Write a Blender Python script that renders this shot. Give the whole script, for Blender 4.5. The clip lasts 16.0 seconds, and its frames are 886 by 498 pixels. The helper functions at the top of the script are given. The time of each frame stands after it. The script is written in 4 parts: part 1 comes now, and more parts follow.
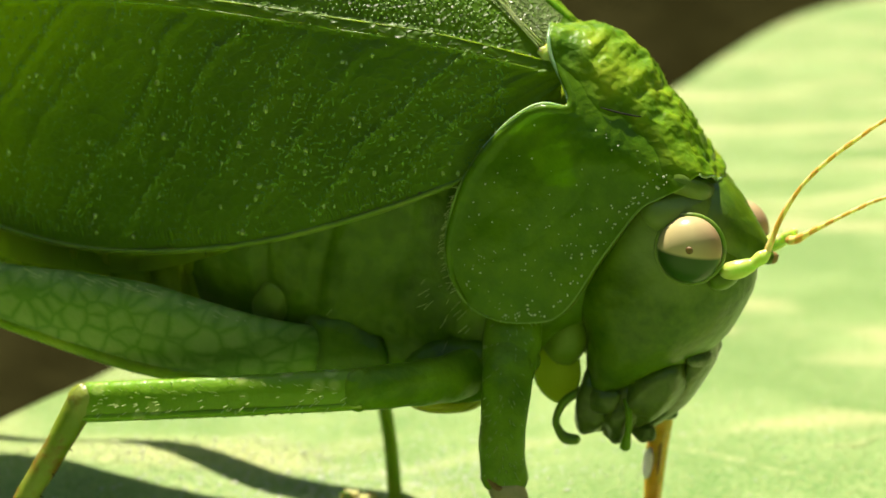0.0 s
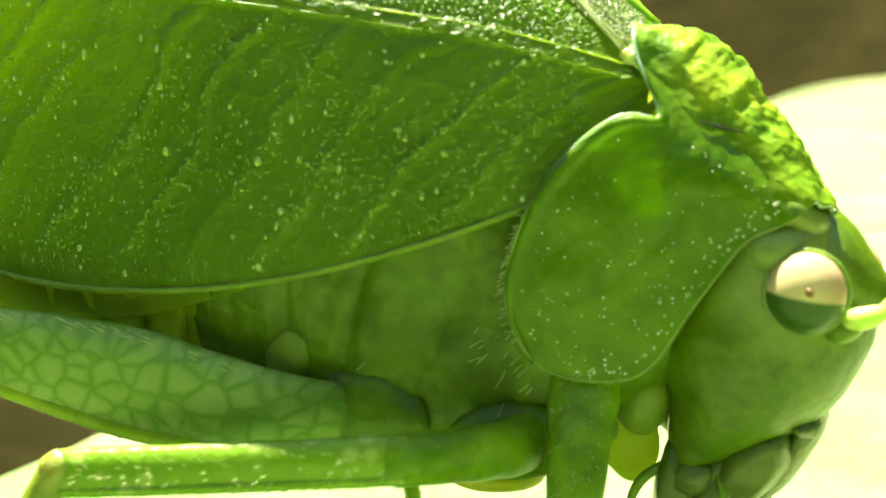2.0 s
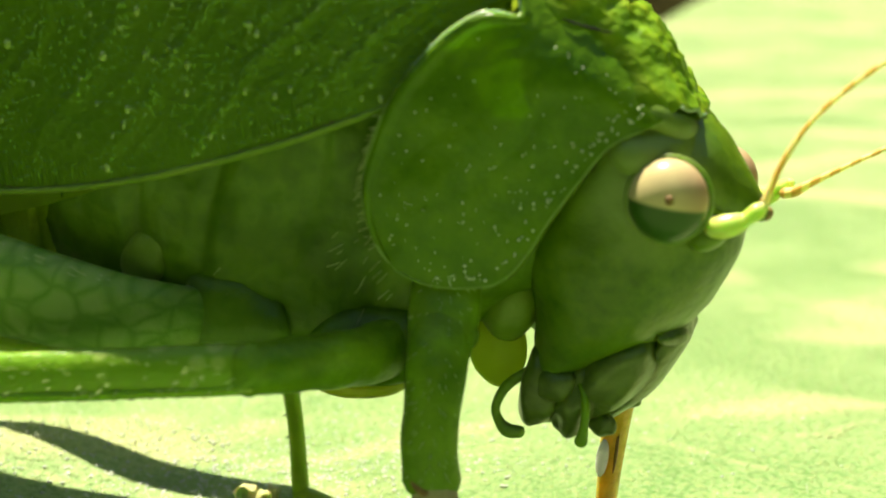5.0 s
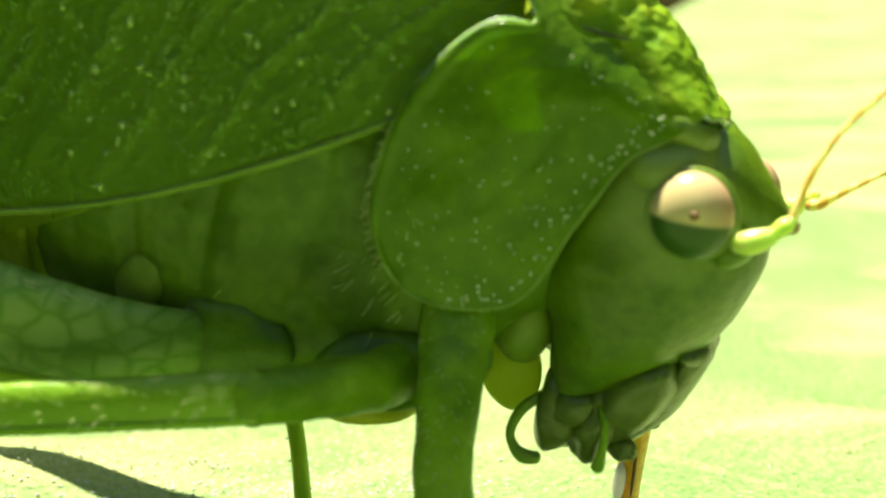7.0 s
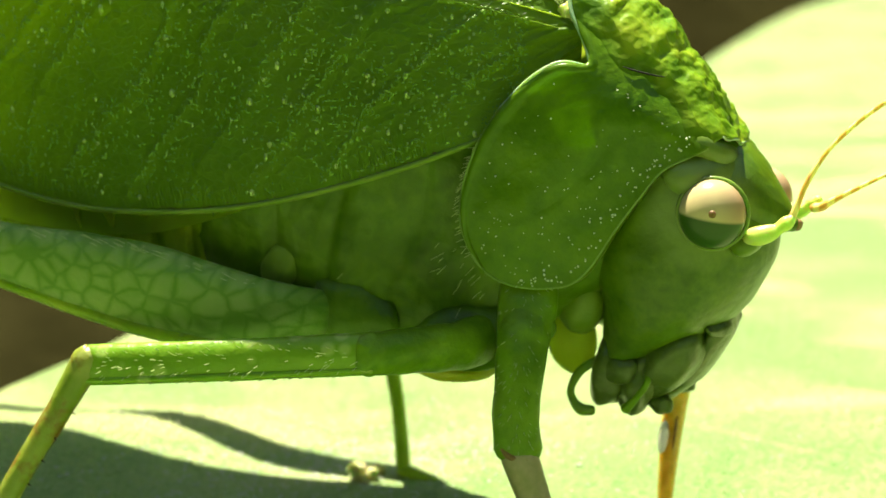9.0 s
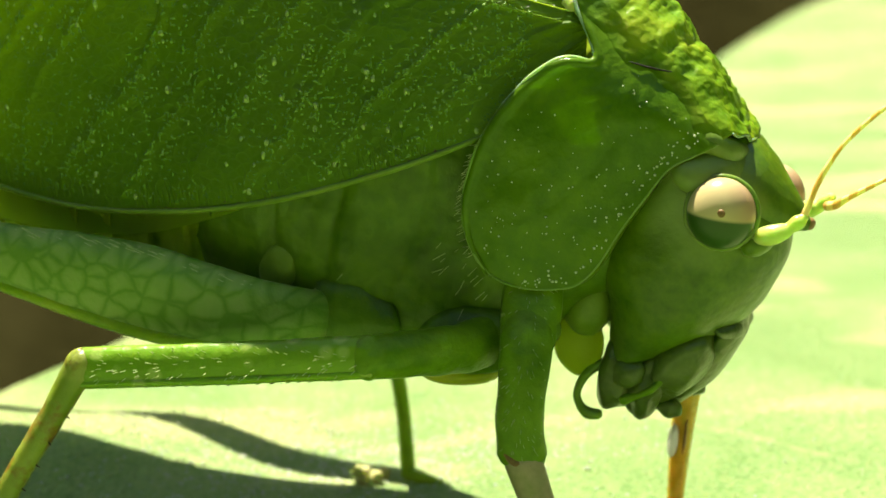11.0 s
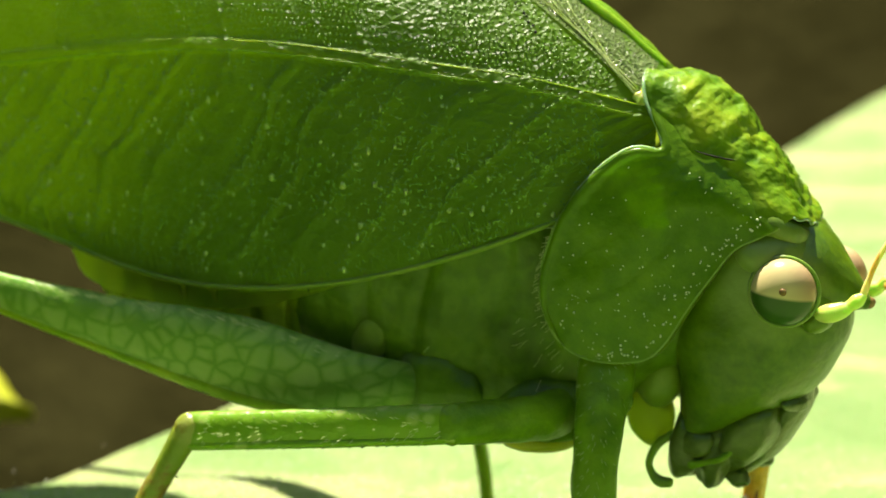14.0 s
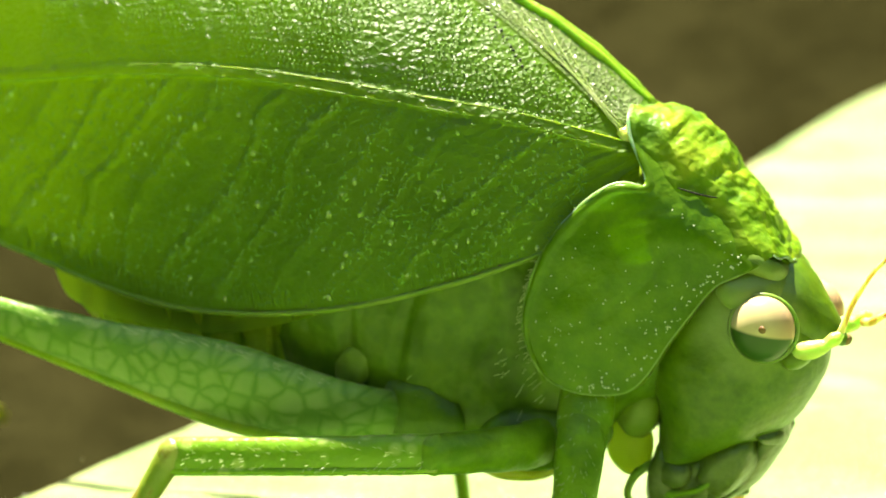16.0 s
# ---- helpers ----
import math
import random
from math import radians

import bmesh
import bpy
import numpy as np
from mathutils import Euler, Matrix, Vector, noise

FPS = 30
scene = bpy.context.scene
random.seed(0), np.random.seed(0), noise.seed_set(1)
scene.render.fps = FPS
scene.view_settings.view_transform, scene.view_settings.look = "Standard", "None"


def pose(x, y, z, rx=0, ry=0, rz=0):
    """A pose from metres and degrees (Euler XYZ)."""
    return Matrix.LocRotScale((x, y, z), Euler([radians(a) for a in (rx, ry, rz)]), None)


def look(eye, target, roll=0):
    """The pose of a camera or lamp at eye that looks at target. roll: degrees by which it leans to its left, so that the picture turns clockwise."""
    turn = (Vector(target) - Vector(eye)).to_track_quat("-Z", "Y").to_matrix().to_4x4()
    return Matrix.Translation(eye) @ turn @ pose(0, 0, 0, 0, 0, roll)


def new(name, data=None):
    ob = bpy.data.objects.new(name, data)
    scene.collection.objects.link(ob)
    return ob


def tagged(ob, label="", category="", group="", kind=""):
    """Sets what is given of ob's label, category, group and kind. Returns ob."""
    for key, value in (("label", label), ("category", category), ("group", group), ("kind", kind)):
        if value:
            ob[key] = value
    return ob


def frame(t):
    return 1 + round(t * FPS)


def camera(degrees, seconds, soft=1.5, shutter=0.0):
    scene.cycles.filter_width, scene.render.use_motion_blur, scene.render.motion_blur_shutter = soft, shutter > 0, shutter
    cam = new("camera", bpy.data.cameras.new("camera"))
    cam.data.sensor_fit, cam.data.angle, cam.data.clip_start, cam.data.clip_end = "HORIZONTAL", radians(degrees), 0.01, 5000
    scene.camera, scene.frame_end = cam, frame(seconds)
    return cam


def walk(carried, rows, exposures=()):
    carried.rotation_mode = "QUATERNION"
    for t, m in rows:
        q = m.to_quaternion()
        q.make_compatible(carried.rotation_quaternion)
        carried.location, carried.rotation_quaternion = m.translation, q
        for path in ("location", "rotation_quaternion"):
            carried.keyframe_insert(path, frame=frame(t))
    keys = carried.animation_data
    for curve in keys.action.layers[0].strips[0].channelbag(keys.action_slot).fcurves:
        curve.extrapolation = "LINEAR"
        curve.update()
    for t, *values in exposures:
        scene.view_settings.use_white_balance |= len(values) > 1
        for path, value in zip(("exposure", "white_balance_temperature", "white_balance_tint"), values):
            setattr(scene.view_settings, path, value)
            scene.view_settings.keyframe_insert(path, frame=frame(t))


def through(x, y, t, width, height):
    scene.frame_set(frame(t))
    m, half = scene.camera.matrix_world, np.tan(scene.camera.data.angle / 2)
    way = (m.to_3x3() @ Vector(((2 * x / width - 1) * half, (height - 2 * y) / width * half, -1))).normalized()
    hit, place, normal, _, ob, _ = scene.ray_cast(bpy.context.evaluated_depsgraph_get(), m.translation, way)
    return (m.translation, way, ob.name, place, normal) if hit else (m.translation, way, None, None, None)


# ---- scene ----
import itertools

cam = camera(40.0, 16.0, 1.5)
cam.data.dof.use_dof = True
cam.data.dof.focus_distance = 0.031
cam.data.dof.aperture_fstop = 95.0

MM = 0.001

# seconds, place in millimetres, yaw, pitch, roll in degrees
PATH = [
    (0, -6.85, -34.68, 18.15, -7.68, -13.03, -1.00),
    (0.5, -6.49, -33.47, 17.41, -8.26, -11.17, -0.84),
    (1, -6.72, -31.65, 17.02, -9.19, -9.83, -0.79),
    (1.5, -7.15, -30.15, 16.70, -9.69, -9.05, -0.59),
    (2, -8.00, -28.99, 15.95, -8.87, -9.18, 0.03),
    (2.5, -8.00, -28.66, 16.83, -10.17, -12.17, 0.24),
    (3, -6.88, -28.64, 16.88, -11.18, -13.54, 0.57),
    (3.5, -6.17, -28.85, 15.96, -11.33, -13.29, 1.01),
    (6, -5.74, -28.10, 16.51, -11.10, -15.16, 0.89),
    (6.5, -5.78, -27.84, 16.66, -11.36, -13.96, 0.68),
    (7, -5.95, -27.00, 16.17, -11.64, -14.36, 0.43),
    (7.5, -6.26, -28.57, 16.47, -10.25, -14.12, 0.35),
    (8, -6.69, -31.88, 16.91, -9.29, -13.62, 0.14),
    (8.5, -7.12, -34.01, 17.21, -8.19, -13.40, -0.10),
    (11, -6.52, -33.15, 17.17, -6.63, -13.72, -0.64),
    (11.5, -6.51, -33.12, 17.10, -6.11, -13.55, -0.82),
    (12, -6.42, -33.34, 16.99, -5.50, -13.43, -1.11),
    (12.5, -5.42, -35.80, 17.73, -3.31, -13.26, -1.25),
    (13, -5.58, -35.96, 17.63, -2.78, -13.21, -1.63),
    (13.5, -5.73, -35.93, 17.65, -2.30, -12.88, -1.76),
    (14, -6.56, -35.66, 17.63, -2.46, -9.90, -1.17),
    (14.5, -7.12, -35.69, 18.05, -2.24, -10.22, -0.38),
    (15, -6.81, -35.57, 18.12, -2.85, -9.93, 0.28),
    (15.5, -6.85, -35.58, 18.06, -3.48, -9.35, 0.32),
    (16, -6.88, -35.78, 18.67, -3.74, -10.13, -0.11),
]


def eye_pose(x, y, z, yaw, pitch, roll):
    return pose(x * MM, y * MM, z * MM, 0, 0, yaw) @ pose(0, 0, 0, 90 + pitch) @ pose(0, 0, 0, 0, 0, roll)


LIGHTNESS = [(0, 0.6), (0.5, 0.7), (1.0, 0.9), (1.5, 1.35), (2.0, 1.9), (2.5, 1.95), (3.5, 1.75), (5.8, 0.6), (6.6, 0.7), (7.0, 1.1),
             (8.5, 1.15), (11.0, 0.95), (13.5, 1.0), (14.0, 0.95), (14.5, 1.45), (16.0, 1.75)]
EXPOSURES = [(t, stops + 0.43, 7200, 12) for t, stops in LIGHTNESS]
walk(cam, [(row[0], eye_pose(*row[1:])) for row in PATH], EXPOSURES)

# ---- light ----
SUN_HIGH, SUN_TURN = 69.0, -20.0
world = bpy.data.worlds.new("sky")
scene.world = world
world.use_nodes = True
sky = world.node_tree.nodes.new("ShaderNodeTexSky")
sky.sky_type = "NISHITA"
sky.sun_disc = False
sky.sun_elevation = radians(SUN_HIGH)
sky.sun_rotation = radians(SUN_TURN)
back = world.node_tree.nodes["Background"]
back.inputs["Strength"].default_value = 0.055
world.node_tree.links.new(sky.outputs["Color"], back.inputs["Color"])
sun = new("sun", bpy.data.lights.new("sun", "SUN"))
sun.data.energy = 5.0
sun.data.angle = radians(0.6)
sun.data.color = (1.0, 0.95, 0.86)
# SUN_TURN degrees clockwise from +y, SUN_HIGH above the horizon
sun_way = Vector((math.sin(radians(SUN_TURN)) * math.cos(radians(SUN_HIGH)),
                  math.cos(radians(SUN_TURN)) * math.cos(radians(SUN_HIGH)), math.sin(radians(SUN_HIGH))))
sun.matrix_world = look(sun_way * 2, (0, 0, 0))

# ---- materials ----


class Shade:
    """A node material in the making."""

    def __init__(self, name):
        self.material = bpy.data.materials.new(name)
        self.material.use_nodes = True
        self.tree = self.material.node_tree
        self.bsdf = self.tree.nodes["Principled BSDF"]
        self.end = self.tree.nodes["Material Output"]
        self.where = self.add("ShaderNodeTexCoord").outputs["Object"]

    def add(self, kind, **settings):
        node = self.tree.nodes.new(kind)
        for key, value in settings.items():
            if key == "operation":
                node.operation = value
            elif key == "blend_type":
                node.blend_type = value
            elif key == "feature":
                node.feature = value
        return node

    def link(self, a, b):
        self.tree.links.new(a, b)

    def put(self, socket, value):
        if hasattr(value, "is_linked"):
            self.link(value, socket)
        else:
            socket.default_value = value

    def noise(self, scale, detail=3.0, rough=0.55):
        node = self.add("ShaderNodeTexNoise")
        node.inputs["Scale"].default_value = scale
        node.inputs["Detail"].default_value = detail
        node.inputs["Roughness"].default_value = rough
        self.link(self.where, node.inputs["Vector"])
        return node.outputs["Fac"]

    def cells(self, scale, feature="F1", stretch=None):
        node = self.add("ShaderNodeTexVoronoi", feature=feature)
        node.inputs["Scale"].default_value = scale
        if stretch:
            place = self.add("ShaderNodeMapping")
            place.inputs["Scale"].default_value = stretch
            self.link(self.where, place.inputs["Vector"])
            self.link(place.outputs["Vector"], node.inputs["Vector"])
        else:
            self.link(self.where, node.inputs["Vector"])
        return node.outputs["Distance"]

    def ramp(self, fac, *stops):
        node = self.add("ShaderNodeValToRGB")
        band = node.color_ramp
        while len(band.elements) < len(stops):
            band.elements.new(0.5)
        for item, (at, colour) in zip(band.elements, stops):
            item.position = at
            item.color = (*colour, 1) if len(colour) == 3 else colour
        self.link(fac, node.inputs["Fac"])
        return node.outputs["Color"]

    def grey(self, fac, low, high):
        node = self.add("ShaderNodeMapRange")
        node.inputs["From Min"].default_value = low
        node.inputs["From Max"].default_value = high
        self.link(fac, node.inputs["Value"])
        return node.outputs["Result"]

    def mix(self, fac, a, b, blend="MIX"):
        node = self.add("ShaderNodeMixRGB", blend_type=blend)
        self.put(node.inputs["Fac"], fac)
        for socket, value in ((node.inputs["Color1"], a), (node.inputs["Color2"], b)):
            self.put(socket, (*value, 1) if isinstance(value, tuple) and len(value) == 3 else value)
        return node.outputs["Color"]

    def maths(self, operation, a, b=0.0):
        node = self.add("ShaderNodeMath", operation=operation)
        self.put(node.inputs[0], a)
        self.put(node.inputs[1], b)
        return node.outputs[0]

    def axis(self, which):
        node = self.add("ShaderNodeSeparateXYZ")
        self.link(self.where, node.inputs["Vector"])
        return node.outputs[which]

    def bump(self, height, depth, under=None):
        node = self.add("ShaderNodeBump")
        node.inputs["Distance"].default_value = depth
        node.inputs["Strength"].default_value = 1.0
        self.link(height, node.inputs["Height"])
        if under is not None:
            self.link(under, node.inputs["Normal"])
        return node.outputs["Normal"]

    def finish(self, colour, rough=0.4, normal=None, specular=0.5, through=0.0, through_colour=None, coat=0.0, inside=0.0, spread=(0.6, 1.0, 0.15), rumpled=True):
        b = self.bsdf
        self.put(b.inputs["Base Color"], (*colour, 1) if isinstance(colour, tuple) else colour)
        self.put(b.inputs["Roughness"], rough)
        b.inputs["Specular IOR Level"].default_value = specular
        b.inputs["Coat Weight"].default_value = coat
        b.inputs["Coat Roughness"].default_value = 0.12
        if inside:
            b.inputs["Subsurface Weight"].default_value = inside
            b.inputs["Subsurface Radius"].default_value = spread
            b.inputs["Subsurface Scale"].default_value = 0.7 * MM
        if normal is not None:
            self.link(normal, b.inputs["Normal"])
        if through:
            sheer = self.add("ShaderNodeBsdfTranslucent")
            self.put(sheer.inputs["Color"], (*through_colour, 1) if isinstance(through_colour, tuple) else through_colour)
            if normal is not None and rumpled:
                self.link(normal, sheer.inputs["Normal"])
            both = self.add("ShaderNodeMixShader")
            self.put(both.inputs["Fac"], through)
            self.link(b.outputs["BSDF"], both.inputs[1])
            self.link(sheer.outputs["BSDF"], both.inputs[2])
            self.link(both.outputs["Shader"], self.end.inputs["Surface"])
        return self.material


def cuticle(name, dark, light, scale=900, rough=0.38, inside=0.25, relief=0.04, glints=0.3, folds=0.0, lines=0.0, spread=(0.6, 1.0, 0.15), halo=None):
    """Insect skin: blotched at two scales, finely pitted, with faint pale wrinkles and a soft glow inside."""
    s = Shade(name)
    blotch = s.ramp(s.noise(scale, 4), (0.34, dark), (0.66, light))
    fine = s.noise(scale * 5, 3)
    colour = s.mix(0.35, blotch, s.ramp(fine, (0.35, dark), (0.65, light)))
    if lines:
        bend = s.maths("ABSOLUTE", s.maths("SUBTRACT", s.noise(scale * 1.1, 3, 0.6), 0.5))
        pale = tuple(min(c * 1.6 + 0.02, 0.8) for c in light)
        colour = s.mix(s.maths("MULTIPLY", s.grey(bend, 0.07, 0.0), lines * 0.35), colour, pale)
        deep = tuple(c * 0.45 for c in dark)
        colour = s.mix(s.maths("MULTIPLY", s.grey(s.noise(scale * 0.8, 4, 0.6), 0.47, 0.3), lines), colour, deep)
    if halo:
        spot, reach, pale = halo
        away = s.add("ShaderNodeVectorMath", operation="DISTANCE")
        level = s.add("ShaderNodeVectorMath", operation="ABSOLUTE")
        s.link(s.where, level.inputs[0])
        s.link(level.outputs["Vector"], away.inputs[0])
        away.inputs[1].default_value = [c * MM for c in spot]
        ring = s.maths("ADD", away.outputs["Value"], s.maths("MULTIPLY", s.maths("SUBTRACT", s.noise(700, 3), 0.5), 1.2 * MM))
        colour = s.mix(s.maths("MULTIPLY", s.grey(ring, reach * MM, 0.8 * MM), 0.75), colour, pale)
    pits = s.bump(s.noise(scale * 2.2, 5, 0.65), relief * MM, s.bump(s.noise(scale * 0.9, 3, 0.5), folds * MM) if folds else None)
    return s.finish(colour, rough, pits, glints, inside=inside, spread=spread)


green_head = cuticle("green_head_skin", (0.042, 0.112, 0.0015), (0.108, 0.205, 0.005), 800, 0.34, 0.25, 0.03, 0.35, 0.12, 0.3, halo=((5.1, 2.3, 10.2), 1.9, (0.2, 0.3, 0.07)))
green_body = cuticle("green_body_skin", (0.048, 0.128, 0.002), (0.1, 0.205, 0.005), 480, 0.4, 0.3, 0.08, 0.28, 0.4, 0.6)
green_leg = cuticle("green_leg_skin", (0.07, 0.185, 0.003), (0.15, 0.29, 0.011), 600, 0.36, 0.25, 0.08, 0.22, 0.25, 0.5)
pale_green = cuticle("pale_green_skin", (0.26, 0.44, 0.025), (0.38, 0.52, 0.05), 700, 0.35, 0.4)
belly_yellow = cuticle("yellow_belly_skin", (0.3, 0.38, 0.02), (0.42, 0.45, 0.04), 700, 0.35, 0.3)
mouth_grey = cuticle("grey_green_mouth_skin", (0.05, 0.095, 0.01), (0.115, 0.175, 0.03), 700, 0.3, 0.35, 0.06, 0.4, 0.3, 0.3)
rim_pale = cuticle("pale_blue_green_rim", (0.2, 0.4, 0.17), (0.34, 0.52, 0.3), 700, 0.25, 0.4)
brown_joint = cuticle("brown_joint_skin", (0.12, 0.07, 0.02), (0.35, 0.22, 0.08), 1500, 0.4)
pink_leg = cuticle("pinkish_leg_skin", (0.25, 0.26, 0.1), (0.45, 0.36, 0.22), 900, 0.35)
amber_leg = cuticle("amber_leg_skin", (0.5, 0.38, 0.05), (0.8, 0.62, 0.14), 900, 0.16, 1.0, spread=(1.2, 0.9, 0.2))
hair_pale = cuticle("pale_hair", (0.3, 0.42, 0.12), (0.45, 0.55, 0.22), 2000, 0.3, 0.0)
spine_dark = cuticle("dark_spine", (0.02, 0.03, 0.01), (0.08, 0.06, 0.02), 2000, 0.4, 0.0)


def make_pronotum_skin():
    """Glossy green lobes; the lumpy back between them yellow, lightened to carry its sunlight."""
    s = Shade("pronotum_skin")
    blotch = s.ramp(s.noise(900, 5, 0.65), (0.36, (0.05, 0.135, 0.002)), (0.66, (0.105, 0.22, 0.005)))
    pale = s.ramp(s.cells(1500), (0.0, (0.16, 0.33, 0.015)), (0.16, (0.06, 0.17, 0.002)))
    side = s.mix(0.22, blotch, pale)
    lumps = s.noise(850, 3, 0.5)
    back = s.ramp(lumps, (0.36, (0.075, 0.19, 0.003)), (0.49, (0.14, 0.28, 0.006)), (0.66, (0.24, 0.36, 0.012)))
    down = s.maths("ADD", s.maths("MULTIPLY", s.maths("SUBTRACT", s.axis("X"), 1.4 * MM), -0.668),
                   s.maths("MULTIPLY", s.maths("SUBTRACT", s.axis("Z"), 15.45 * MM), -0.744))
    down = s.maths("ADD", down, s.maths("MULTIPLY", s.maths("SUBTRACT", s.noise(500, 3), 0.5), 1.6 * MM))
    top = s.grey(down, 0.45 * MM, -0.1 * MM)
    colour = s.mix(top, side, back)
    height = s.maths("MULTIPLY", lumps, top)
    normal = s.bump(height, 0.42 * MM, s.bump(s.noise(2600, 4), 0.05 * MM, s.bump(s.noise(1100, 3), 0.06 * MM)))
    rough = s.ramp(top, (0.0, (0.28, 0.28, 0.28)), (1.0, (0.42, 0.42, 0.42)))
    return s.finish(colour, rough, normal, 0.2, inside=0.2)


def make_tegmen_skin():
    """Leaf-like fore wing: netted and finely beaded, light passing through; the roof above the main vein glossier."""
    s = Shade("tegmen_skin")
    roof = s.grey(s.maths("ADD", s.axis("Z"), s.maths("MULTIPLY", s.axis("X"), 0.12)), 15.0 * MM, 15.5 * MM)
    bead = s.grey(s.cells(4600, "F1", (0.85, 1.0, 1.1)), 0.6, 0.05)
    wrinkle = s.noise(2600, 4, 0.6)
    patch = s.ramp(s.noise(260, 4), (0.3, (0.078, 0.205, 0.004)), (0.7, (0.128, 0.275, 0.009)))
    colour = s.mix(s.maths("MULTIPLY", s.grey(wrinkle, 0.48, 0.3), 0.5), patch, (0.07, 0.19, 0.004))
    colour = s.mix(s.maths("MULTIPLY", s.grey(bead, 0.6, 0.95), 0.25), colour, (0.3, 0.46, 0.08))
    beads = s.maths("MULTIPLY", bead, s.maths("ADD", s.maths("MULTIPLY", roof, 0.65), 0.35))
    net = s.grey(s.cells(3300, "DISTANCE_TO_EDGE", (1.0, 0.6, 1.3)), 0.16, 0.0)
    colour = s.mix(s.maths("MULTIPLY", s.grey(net, 0.3, 1.0), 0.22), colour, (0.2, 0.38, 0.04))
    normal = s.bump(net, 0.02 * MM, s.bump(beads, 0.04 * MM, s.bump(wrinkle, 0.05 * MM)))
    glow = s.ramp(s.noise(300, 4), (0.35, (0.38, 0.57, 0.025)), (0.65, (0.47, 0.66, 0.05)))
    rough = s.ramp(roof, (0.0, (0.4, 0.4, 0.4)), (1.0, (0.42, 0.42, 0.42)))
    return s.finish(colour, rough, normal, 0.3, through=0.44, through_colour=glow, rumpled=False)


def make_membrane_skin():
    s = Shade("membrane_skin")
    net = s.grey(s.cells(6500, "DISTANCE_TO_EDGE"), 0.2, 0.0)
    colour = s.mix(net, (0.2, 0.33, 0.07), (0.34, 0.45, 0.17))
    return s.finish(colour, 0.25, s.bump(net, 0.05 * MM), 0.6, through=0.45, through_colour=(0.34, 0.48, 0.1))


def make_femur_skin():
    """Hind thigh: pale cells in a dark green net."""
    s = Shade("netted_thigh_skin")
    bend = s.add("ShaderNodeVectorMath", operation="ADD")
    wobble = s.add("ShaderNodeTexNoise")
    wobble.inputs["Scale"].default_value = 1300
    wobble.inputs["Detail"].default_value = 3
    s.link(s.where, wobble.inputs["Vector"])
    shrink = s.add("ShaderNodeVectorMath", operation="MULTIPLY")
    s.link(wobble.outputs["Color"], shrink.inputs[0])
    shrink.inputs[1].default_value = (0.35 * MM, 0.35 * MM, 0.35 * MM)
    s.link(s.where, bend.inputs[0])
    s.link(shrink.outputs["Vector"], bend.inputs[1])
    flat = s.add("ShaderNodeMapping")
    flat.inputs["Rotation"].default_value = (0, radians(-14), 0)
    flat.inputs["Scale"].default_value = (0.85, 0.0, 1.05)
    s.link(bend.outputs["Vector"], flat.inputs["Vector"])
    spots = s.add("ShaderNodeTexVoronoi", feature="DISTANCE_TO_EDGE")
    spots.inputs["Scale"].default_value = 1700
    spots.inputs["Randomness"].default_value = 0.85
    s.link(flat.outputs["Vector"], spots.inputs["Vector"])
    colour = s.ramp(spots.outputs["Distance"], (0.03, (0.1, 0.26, 0.025)), (0.1, (0.17, 0.33, 0.05)), (0.22, (0.23, 0.385, 0.085)))
    colour = s.mix(0.25, colour, s.ramp(s.noise(1500, 4), (0.3, (0.14, 0.33, 0.025)), (0.7, (0.3, 0.48, 0.09))))
    return s.finish(colour, 0.38, s.bump(s.noise(2600, 4), 0.06 * MM), 0.3, inside=0.5)


def make_spotted_leg():
    """Mid thigh: green with faint pale patches."""
    s = Shade("spotted_leg_skin")
    colour = s.ramp(s.cells(1500), (0.22, (0.32, 0.46, 0.1)), (0.36, (0.15, 0.32, 0.012)))
    colour = s.mix(0.25, colour, s.ramp(s.noise(1100, 4), (0.3, (0.11, 0.28, 0.006)), (0.7, (0.22, 0.4, 0.02))))
    return s.finish(colour, 0.38, s.bump(s.noise(2600, 4), 0.06 * MM), 0.3, inside=0.45)


def make_eye_skin():
    """Cream above, dark green below, divided along a level line."""
    s = Shade("eye_skin")
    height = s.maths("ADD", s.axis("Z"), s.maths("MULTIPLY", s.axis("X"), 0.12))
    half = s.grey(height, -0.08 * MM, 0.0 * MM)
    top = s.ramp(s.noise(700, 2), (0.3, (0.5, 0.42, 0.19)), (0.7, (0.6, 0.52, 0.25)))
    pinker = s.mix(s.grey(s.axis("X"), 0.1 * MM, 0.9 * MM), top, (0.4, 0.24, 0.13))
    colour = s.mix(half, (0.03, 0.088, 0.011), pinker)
    return s.finish(colour, 0.28, None, 0.3)


